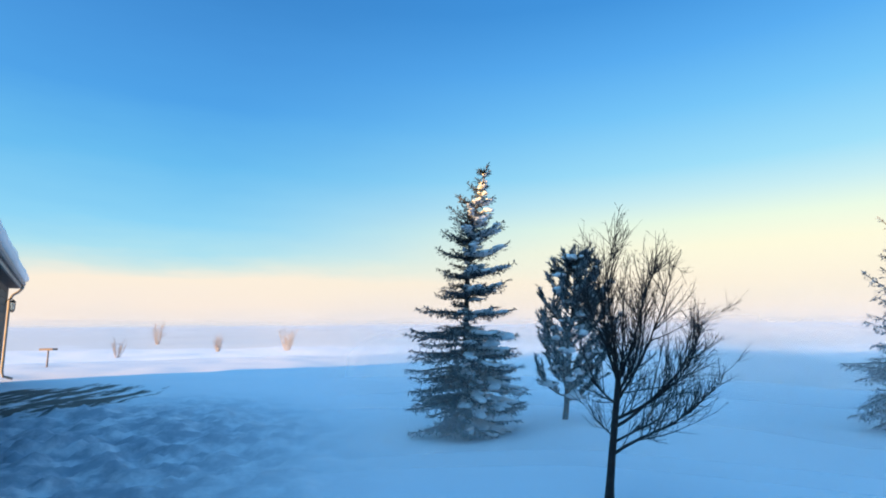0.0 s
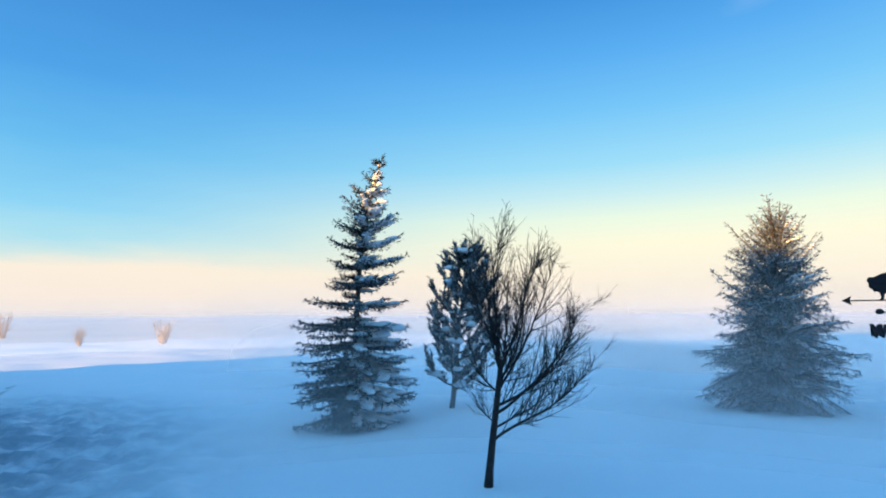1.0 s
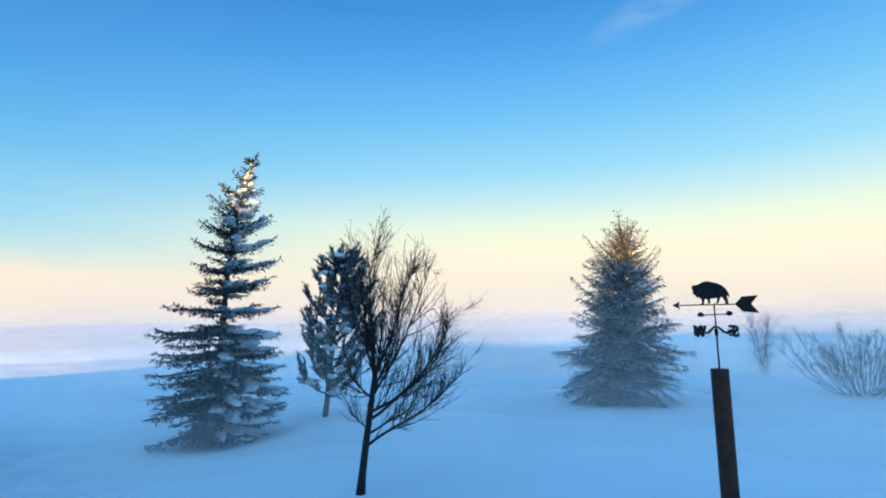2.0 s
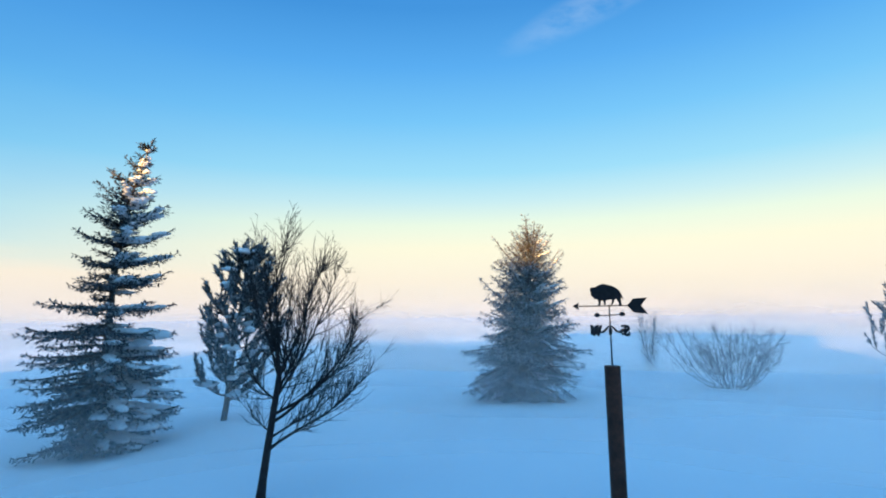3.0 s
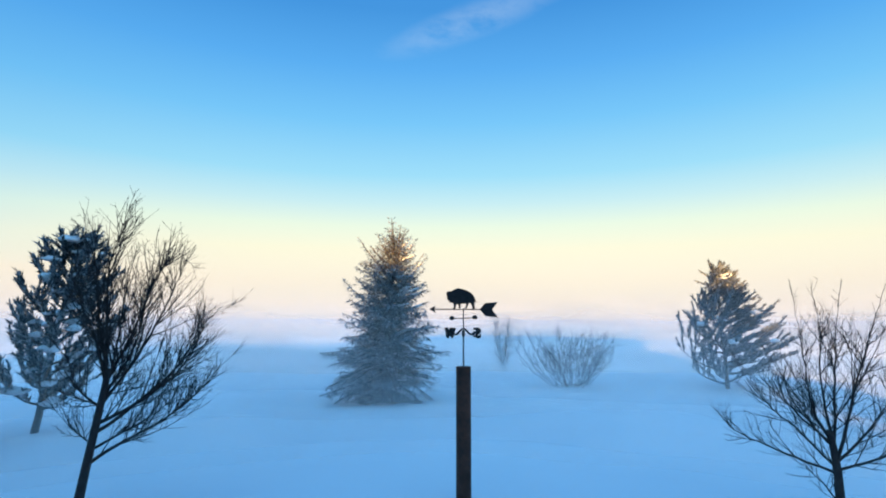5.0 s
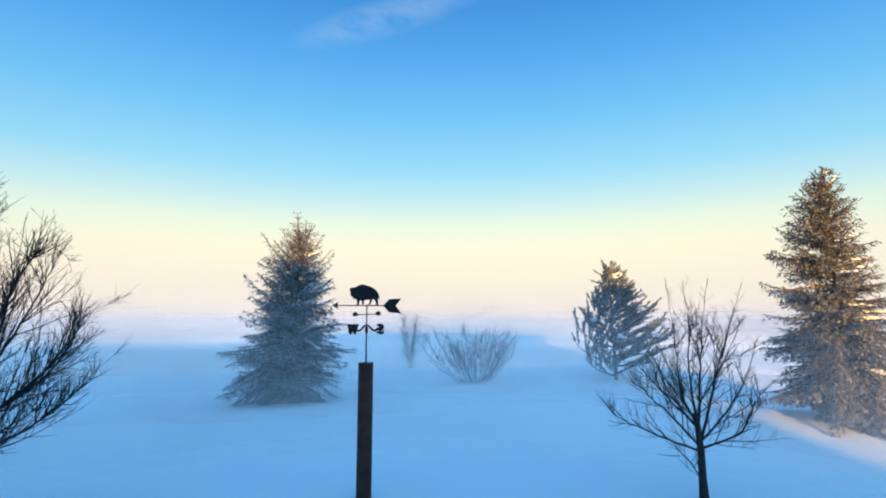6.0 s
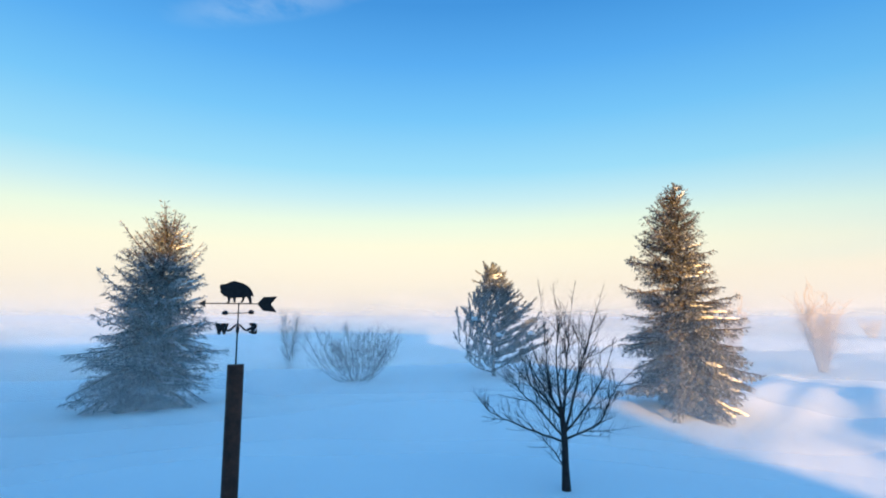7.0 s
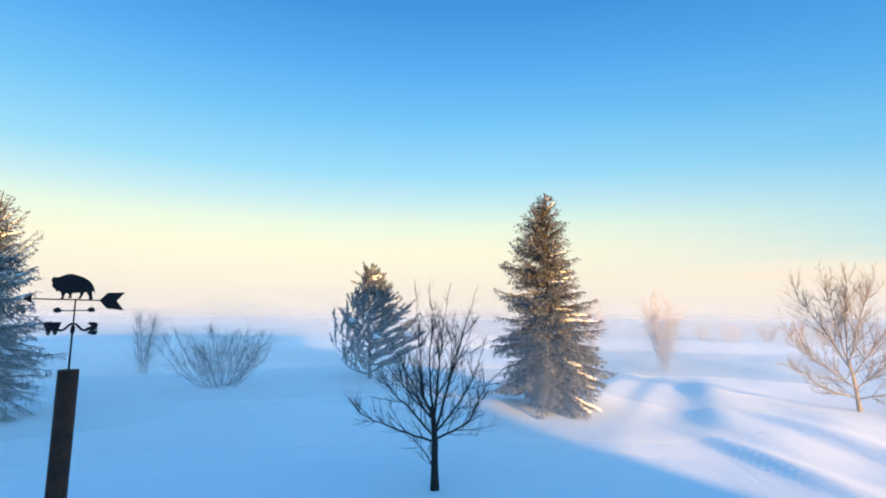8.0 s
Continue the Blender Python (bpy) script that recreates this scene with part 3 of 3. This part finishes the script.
def pine(name, label, x, y, height, lean, boughs, spread, steep, needles, sweep, snowy, seed, low=0.14, push=0.25, plume=1.0, shoots=3):
    """A young pine: upswept boughs that end in brushes of long needles. sweep: a bearing that the wind bends the shoots to."""
    rnd.seed(seed)
    t = thing(name, label, "pine tree", pose(x, y, ground_height(x, y) - 0.05))

    def axis(q):
        return Vector((lean[0] * q, lean[1] * q, q * height))

    trunk = Shape()
    trunk.tube([axis(i / 10) + jitter(0.015) for i in range(11)], [0.016 * height * (1 - i / 10.6) + 0.006 for i in range(11)], 8)
    part("trunk", trunk, CONIFER_BARK, t, smooth=True)
    wind = bearing(sweep)

    def brush(green, p, d, length):
        for u in range(int(36 * length / 0.3) + 8):
            s = rnd.random()
            nd = (d * 1.0 + jitter(0.50)).normalized()
            green.blade(p + d * (length * s), nd, nd.cross(d + jitter(0.6)).normalized(), rnd.uniform(0.07, 0.12), 0.011)

    for i in range(boughs):
        q = low + (0.95 - low) * (i / (boughs - 1)) ** 0.9
        az = i * 137.5 + rnd.uniform(-25, 25)
        L = spread(q) * rnd.uniform(0.72, 1.1)
        p = axis(q)
        d0 = (bearing(az) + wind * 0.15).normalized()
        wood, green, white = Shape(), Shape(), Shape()
        pts = [p]
        for j in range(1, 7):
            s = j / 6
            pts.append(p + d0 * (L * s) + Vector((0, 0, L * (0.10 * s + steep * s * s))) + wind * (0.14 * L * s * s) + jitter(0.01))
        wood.tube(pts, [0.015 * (0.5 + L) * (1 - j / 6.8) + 0.003 for j in range(7)], 4, False)
        for j in range(2, 7):
            out = (pts[j] - pts[j - 1]).normalized()
            for k in range(shoots if j > 2 else 2):
                td = (out * 0.8 + jitter(0.45) + Vector((0, 0, 0.45)) + wind * push).normalized()
                tl = rnd.uniform(0.20, 0.40) * (0.75 + 0.25 * L) * plume
                s0 = pts[j - 1].lerp(pts[j], rnd.random())
                wood.tube([s0, s0 + td * tl], [0.006, 0.003], 3, False)
                brush(green, s0, td, tl)
                if not white.v and rnd.random() < snowy:
                    w = rnd.uniform(0.06, 0.13)
                    white.blob(s0 + td * tl * 0.5 + Vector((0, 0, 0.02)), w * 1.4, w, w * 0.55, rnd.uniform(0, 3), 5, 8, 0.5)
        bough = part("bough", wood, CONIFER_BARK, t)
        part("needles", green, needles, bough)
        if white.v:
            part("snow", white, SNOW, bough, "snow caught in the needles", True)
    lead = Shape()
    brush(lead, axis(0.86), Vector((lean[0] * 0.3, lean[1] * 0.3, height)).normalized(), height * 0.15)
    part("leader", lead, needles, t)
    return t


pine("pine", "young dark pine with ragged upswept boughs and a bare lower stem", 2.30, 8.92, 2.76, (0.30, 0.05), 44,
     profile((0, 0.40), (0.2, 0.62), (0.4, 0.66), (0.6, 0.56), (0.78, 0.38), (0.9, 0.16), (1, 0.05)), 0.60, PINE_NEEDLES, 100, 0.22, 41, low=0.10, push=0.10, plume=1.1, shoots=2)
pine("pine", "pine with needles paled for haze and shoots bent by the wind", 13.6, 2.57, 2.75, (0.1, 0.12), 54,
     profile((0, 1.3), (0.2, 1.15), (0.45, 0.82), (0.7, 0.40), (0.82, 0.15), (1, 0.05)), 0.34, PALE_PINE, 165, 0.03, 43, low=0.05, push=0.55, plume=1.4, shoots=2)


# ---- bare trees and shrubs ----
def bare_tree(name, label, category, x, y, face, trunk_pts, limb_list, bark, seed, scale=1.0, r_trunk=0.036, twigs=17, depth=0.35, long=1.0, branches=10.0):
    """trunk and limbs in a plane that faces the bearing `face`: (to the right, up) in metres, pushed in depth at random."""
    rnd.seed(seed)
    t = thing(name, label, category, pose(x, y, ground_height(x, y) - 0.04))
    fwd, rt = bearing(face), bearing(face + 90)

    def P(u, w, v=0.0):
        return rt * (u * scale) + fwd * (v * scale) + Vector((0, 0, w * scale))

    s = Shape()
    pts = [P(*p) for p in trunk_pts]
    s.tube(pts, [r_trunk * (1 - 0.45 * i / max(1, len(pts) - 1)) * (1.25 if i == 0 else 1) for i in range(len(pts))], 9)
    part("trunk", s, bark, t, smooth=True)
    fine = Shape()
    for n_l, lp in enumerate(limb_list):
        v1 = rnd.uniform(-depth, depth)
        m_l = len(lp) - 1
        c = [P(u, w, v1 * (i / m_l) ** 1.2) for i, (u, w) in enumerate(lp)]
        dense = []
        for i in range(m_l):
            p0, p1, p2, p3 = c[max(0, i - 1)], c[i], c[i + 1], c[min(m_l, i + 2)]
            for k in range(5):
                f = k / 5
                dense.append(0.5 * ((2 * p1) + (p2 - p0) * f + (2 * p0 - 5 * p1 + 4 * p2 - p3) * f * f + (3 * p1 - p0 - 3 * p2 + p3) * f ** 3) + (jitter(0.006 * scale) if i + k else Vector()))
        dense.append(c[-1])
        total = sum((b - a).length for a, b in zip(dense, dense[1:]))
        rr = r_trunk * 0.36 * min(1.1, 0.40 + total / 2.2)
        limb = Shape()
        limb.tube(dense, [max(0.0018, rr * (1 - i / len(dense)) ** 1.4) for i in range(len(dense))], 6)
        part("limb", limb, bark, t, smooth=True)
        carriers = [(dense, total, 0.18)]
        for k in range(int(branches * total) + 2):
            f = rnd.uniform(0.08, 0.72)
            i = min(len(dense) - 2, int(f * (len(dense) - 1)))
            d = (dense[i + 1] - dense[i]).normalized()
            bd = (d * 0.85 + jitter(0.75) + Vector((0, 0, 0.22))).normalized()
            bl = rnd.uniform(0.35, 0.95) * (1.05 - f) * total * 0.60
            curl = jitter(0.08) + Vector((0, 0, 0.12))
            bp = [dense[i] + bd * (bl * u / 6) + curl * (bl * (u / 6) ** 2) + (jitter(0.004) if u else Vector()) for u in range(7)]
            r2 = min(rr * 0.5, 0.0042 * long + 0.003 * bl)
            second = Shape()
            second.tube(bp, [max(0.0016, r2 * (1 - u / 6.6)) for u in range(7)], 5)
            part("branch", second, bark, t, smooth=True)
            carriers.append((bp, bl, 0.10))
        for line, size, first in carriers:
          for k in range(int(twigs * size) + 2):
            f = rnd.uniform(first, 0.97)
            i = min(len(line) - 2, int(f * (len(line) - 1)))
            p = line[i].lerp(line[i + 1], f * (len(line) - 1) - i)
            d = (line[i + 1] - line[i]).normalized()
            td = (d * 0.85 + jitter(0.75) + Vector((0, 0, 0.25))).normalized()
            tl = rnd.uniform(0.08, 0.30) * (1.1 - 0.55 * f) * long
            tw = [p]
            bend = jitter(0.18)
            for j in range(1, 4):
                tw.append(p + td * (tl * j / 3) + bend * (tl * (j / 3) ** 2) + Vector((0, 0, 0.12 * tl * (j / 3) ** 2)))
            r1 = 0.0028 * (1.2 - 0.5 * f) * long ** 0.7
            fine.tube(tw, [r1, r1 * .8, r1 * .6, r1 * .4], 4, False)
            for j in range(rnd.randint(0, 2)):
                g = rnd.uniform(0.25, 1.0) * 3
                e = min(2, int(g))
                q = tw[e].lerp(tw[e + 1], g - e)
                sd = (td * 0.6 + jitter(0.9)).normalized()
                sl = rnd.uniform(0.015, 0.05) * long
                fine.tube([q, q + sd * sl], [0.0022 * long, 0.0013 * long], 3, False)
    tagged(part("twig_growth", fine, bark, t, "fine bare twigs with spur shoots"), kind="stuff")
    return t


def bare_shrub(name, label, category, x, y, height, width, stems, bark, seed, flare=0.7, thick=0.012, twigs=10, group=""):
    rnd.seed(seed)
    t = thing(name, label, category, pose(x, y, ground_height(x, y) - 0.05), group)
    fine = Shape()
    for k in range(stems):
        az = 360 * k / stems + rnd.uniform(-20, 20)
        reach = width / 2 * rnd.uniform(0.25, 1.0)
        hh = height * rnd.uniform(0.6, 1.0)
        p0 = bearing(az) * rnd.uniform(0.0, 0.12 * width)
        pts = [p0 + bearing(az) * (reach * (i / 7) ** flare) + Vector((0, 0, hh * (i / 7) ** 1.15)) + jitter(0.02 * height) * (i > 0) for i in range(8)]
        stem = Shape()
        stem.tube(pts, [thick * (1 - i / 8) + 0.002 for i in range(8)], 5)
        part("stem", stem, bark, t)
        for j in range(twigs):
            f = rnd.uniform(0.25, 0.98) * 7
            i = int(f)
            p = pts[i].lerp(pts[i + 1], f - i)
            td = ((pts[i + 1] - pts[i]).normalized() * 0.7 + jitter(0.8) + Vector((0, 0, 0.35))).normalized()
            tl = rnd.uniform(0.10, 0.30) * height
            e = p + td * tl * 0.5 + jitter(0.03)
            fine.tube([p, e, p + td * tl], [0.005 * thick / 0.012, 0.004 * thick / 0.012, 0.002], 3, False)
            for g in range(3):
                sd = (td * 0.6 + jitter(0.9)).normalized()
                q = p.lerp(p + td * tl, rnd.uniform(0.3, 1.0))
                fine.tube([q, q + sd * rnd.uniform(0.04, 0.13) * height], [0.0035, 0.002], 3, False)
    tagged(part("twig_growth", fine, bark, t), kind="stuff")
    return t


K = 0.00525


def grid(x0, y0, *pts):
    return [((px - x0) * K, (y0 - py) * K) for px, py in pts]


def g1(*p):
    return grid(863, 868, *p)


bare_tree("sapling", "bare dark sapling with a wide crown swept to one side", "tree", 1.59, 4.85, 18.1,
          g1((863, 874), (867, 830), (873, 780), (881, 720), (888, 665), (890, 640)),
          [g1((873, 782), (922, 750), (968, 726), (1012, 688), (1052, 640), (1088, 604)),
           g1((881, 735), (930, 700), (982, 652), (1020, 596), (1040, 558), (1104, 522)),
           g1((888, 690), (930, 620), (962, 545), (985, 480), (1002, 436)),
           g1((889, 660), (920, 585), (945, 500), (975, 458), (1008, 478)),
           g1((889, 650), (882, 560), (880, 480), (893, 420), (906, 358)),
           g1((887, 640), (872, 560), (862, 480), (848, 440), (840, 400)),
           g1((884, 700), (852, 662), (832, 600), (812, 560)),
           g1((876, 750), (852, 733), (820, 698)),
           g1((889, 680), (922, 610), (934, 520), (942, 436)),
           g1((882, 722), (945, 690), (1000, 640), (1030, 570), (1020, 500)),
           g1((886, 690), (900, 600), (905, 520), (918, 440)),
           g1((876, 760), (930, 735), (985, 700), (1010, 640)),
           g1((886, 655), (868, 590), (845, 530), (835, 470))],
          BARK, 51, twigs=17, branches=13.0, r_trunk=0.040)


def g2(*p):
    return grid(770, 866, *p)


bare_tree("sapling", "small bare fruit sapling with upright frosted shoots", "tree", 5.28, 0.20, 85.3,
          g2((770, 872), (769, 820), (769, 776), (766, 735), (763, 715)),
          [g2((769, 778), (705, 757), (650, 738), (625, 722), (610, 700)),
           g2((768, 770), (726, 722), (692, 690), (662, 650), (645, 612)),
           g2((764, 730), (746, 690), (741, 640), (735, 560), (728, 486)),
           g2((767, 745), (774, 660), (782, 580), (796, 488)),
           g2((769, 765), (796, 660), (815, 590), (842, 502)),
           g2((769, 772), (826, 742), (846, 700), (866, 668), (894, 640)),
           g2((766, 738), (722, 692), (700, 645), (690, 600)),
           g2((769, 822), (748, 796), (732, 786), (700, 770)),
           g2((766, 728), (758, 650), (762, 570), (756, 505)),
           g2((768, 762), (812, 705), (838, 650), (856, 590)),
           g2((765, 735), (735, 700), (712, 655), (708, 590))],
          BARK, 53, twigs=17, r_trunk=0.038, long=0.75, branches=10.0)
K = 0.0112


def g7(*p):
    return grid(1523, 728, *p)


bare_tree("frosted_tree", "small bare tree rimed with pale pinkish frost", "tree", 10.35, -6.98, 123.5,
          g7((1523, 730), (1521, 700), (1518, 670), (1512, 640)),
          [g7((1522, 705), (1480, 690), (1440, 660), (1418, 650)),
           g7((1520, 690), (1475, 650), (1440, 610), (1425, 560)),
           g7((1516, 660), (1480, 590), (1450, 540), (1440, 500)),
           g7((1512, 645), (1500, 580), (1490, 520), (1485, 485)),
           g7((1514, 650), (1530, 590), (1545, 540), (1560, 490)),
           g7((1520, 690), (1560, 650), (1590, 610), (1610, 560)),
           g7((1522, 705), (1570, 690), (1610, 670), (1640, 650)),
           g7((1512, 640), (1515, 570), (1520, 520), (1518, 480)),
           g7((1518, 670), (1550, 620), (1590, 560), (1600, 520))],
          FROSTED_BARK, 57, twigs=17, depth=0.7, r_trunk=0.038, long=1.1, branches=13.0)

bare_shrub("shrub", "wide bare many-stemmed shrub, bark greyed for haze", "shrub", 11.95, 5.6, 1.34, 2.5, 40, GREY_BARK, 61, 0.75, 0.008, 14)
bare_shrub("shrub", "small thin bare shrub standing alone in blown snow", "shrub", 14.3, 9.05, 1.70, 0.95, 9, GREY_BARK, 63, 1.1, 0.010, 16)
bare_shrub("shrub", "upright shrub in low sun, bark paled for haze", "shrub", 18.0, -6.1, 2.35, 1.2, 20, HAZED_BARK, 67, 1.1, 0.016, 14)
bare_shrub("shrub", "slender sapling clump behind the spruce, bark paled for haze", "shrub", 27.0, -5.6, 2.6, 1.5, 14, HAZED_BARK, 69, 1.0, 0.02)
rows = ((-14.1, 36.0, 1.5, 1.2), (-20.7, 37.0, 1.1, 0.6), (-29.2, 34.0, 1.0, 0.8), (-26.0, 52.0, 2.2, 1.0),
        (114.5, 46.0, 1.7, 2.6), (117.5, 48.0, 1.9, 1.8), (119.6, 47.0, 1.5, 2.0), (121.5, 44.0, 1.8, 1.6), (112.0, 50.0, 1.6, 2.0))
for i, (az, r, hh, ww) in enumerate(rows):
    p = bearing(az) * r
    bare_shrub("shrub", "far shrub in the sunlit snow, bark paled for haze", "shrub", p.x, p.y, hh, ww, 16, HAZED_BARK, 71 + i, 0.9, 0.022, 8, "far shrubs")

# ---- weathervane on its post ----
POST = Vector((3.95, 2.833, 1.168))
VANE = 0.92


def post_and_vane():
    t = thing("post", "rusted steel pipe post standing in the snow", "post", pose(POST.x, POST.y, 0.0))
    s = Shape()
    z0 = ground_height(POST.x, POST.y) - 0.1
    s.tube([(0, 0, z0), (0, 0, POST.z)], [0.068, 0.068], 28, False)
    s.tube([(0, 0, POST.z), (0, 0, z0)], [0.061, 0.061], 28, False)
    part("pipe", s, RUST, t, smooth=True)
    c = Shape()
    c.tube([(0, 0, POST.z - 0.012), (0, 0, POST.z + 0.003)], [0.0675, 0.0675], 28)
    part("cap", c, RUST, t)
    right = Vector((0.70, -0.714, 0.0))
    m = Matrix(((right.x, -right.y, 0, POST.x), (right.y, right.x, 0, POST.y), (0, 0, 1, POST.z + 0.003), (0, 0, 0, 1)))
    v = thing("weathervane", "black iron weathervane with a bison over a long arrow", "weathervane", m @ Matrix.Diagonal((VANE, VANE, VANE, 1)))
    s = Shape()
    s.tube([(0, 0, 0), (0, 0, 0.30), (0, 0, 0.572)], [0.008, 0.007, 0.006], 10)
    part("rod", s, IRON, v, smooth=True)
    s = Shape()
    s.tube([(0, 0, 0.285), (0, 0, 0.30), (0, 0, 0.34), (0, 0, 0.355)], [0.008, 0.016, 0.016, 0.008], 10)
    part("hub", s, IRON, v, smooth=True)
    for letter, turn in (("W", 220), ("S", 312), ("E", 40), ("N", 132)):
        a = radians(turn)
        ux, uy = math.cos(a), math.sin(a)
        s = Shape()
        pts = [(0.0, 0.368), (0.025, 0.364), (0.055, 0.342), (0.085, 0.318), (0.115, 0.312), (0.155, 0.33)]
        s.tube([(ux * q, uy * q, z) for q, z in pts], [0.0085] * 6, 8)
        arm = part("arm", s, IRON, v, "scrolled compass arm", True)
        cu = bpy.data.curves.new("letter", "FONT")
        cu.body, cu.size, cu.extrude, cu.offset, cu.align_x, cu.align_y = letter, 0.128, 0.006, 0.006, "CENTER", "CENTER"
        tmp = bpy.data.objects.new("letter", cu)
        me = bpy.data.meshes.new_from_object(tmp)
        bpy.data.objects.remove(tmp)
        me.materials.append(IRON)
        ob = new("letter", me)
        ob.parent = arm
        # upright, in the plane of its arm; the south letter is seen from behind
        flip = -1
        ob.matrix_basis = Matrix(((flip * ux, 0, flip * uy, ux * 0.19), (flip * uy, 0, -flip * ux, uy * 0.19), (0, 1, 0, 0.325), (0, 0, 0, 1)))
    s = Shape()
    s.tube([(-0.115, 0, 0.470), (0.115, 0, 0.478)], [0.0045, 0.0045], 6)
    rod = part("cross_rod", s, IRON, v)
    for x, z in ((-0.115, 0.470), (0.115, 0.478)):
        s = Shape()
        s.blob((0, 0, 0), 0.028, 0.028, 0.028, 0, 8, 12, 0.0)
        part("ball", s, IRON, rod, smooth=True, at=pose(x, 0, z))
    s = Shape()
    s.tube([(-0.30, 0, 0.562), (0.26, 0, 0.562)], [0.0055, 0.0055], 8)
    shaft = part("arrow_shaft", s, IRON, v)
    s = Shape()
    s.prism([(-0.345, 0.562), (-0.280, 0.598), (-0.292, 0.562), (-0.280, 0.526)], 0.005)
    part("arrow_head", s, IRON, shaft)
    s = Shape()
    s.prism([(0.165, 0.562), (0.222, 0.628), (0.350, 0.636), (0.292, 0.562), (0.350, 0.482), (0.222, 0.496)], 0.005)
    part("arrow_tail", s, IRON, shaft)
    s = Shape()
    outline = [(228, 108), (234, 102), (248, 103), (262, 96), (275, 89), (292, 86), (312, 91), (332, 97), (350, 107), (364, 120), (373, 136), (379, 152), (377, 166),
               (373, 152), (369, 158), (371, 175), (373, 186), (369, 193), (356, 193), (361, 184), (356, 172), (349, 160), (340, 163), (337, 175), (330, 188), (319, 188),
               (328, 176), (327, 163), (310, 165), (300, 166), (299, 178), (300, 187), (287, 187), (291, 176), (283, 166), (276, 170), (275, 182), (271, 193), (258, 193),
               (266, 182), (262, 164), (252, 158), (246, 162), (241, 150), (236, 148), (230, 140), (231, 126), (226, 118)]
    s.prism([((x - 314) * 0.00198, 0.562 + (193 - z) * 0.00198) for x, z in outline[::-1]], 0.006)
    part("bison_plate", s, IRON, v, "flat cut-out of a standing bison")


post_and_vane()

# ---- a far marker post by the drive ----
p = bearing(-34.3) * 27.0
stand = thing("bird_table", "small flat-topped wooden bird table far off in the snow", "bird table", pose(p.x, p.y, ground_height(p.x, p.y) - 0.05))
shape = Shape()
shape.tube([(0, 0, 0), (0, 0, 0.72)], [0.035, 0.03], 8)
part("pole", shape, WOOD, stand)
shape = Shape()
shape.box(-0.26, -0.16, 0.721, 0.26, 0.16, 0.80)
part("tray", shape, WOOD, stand)
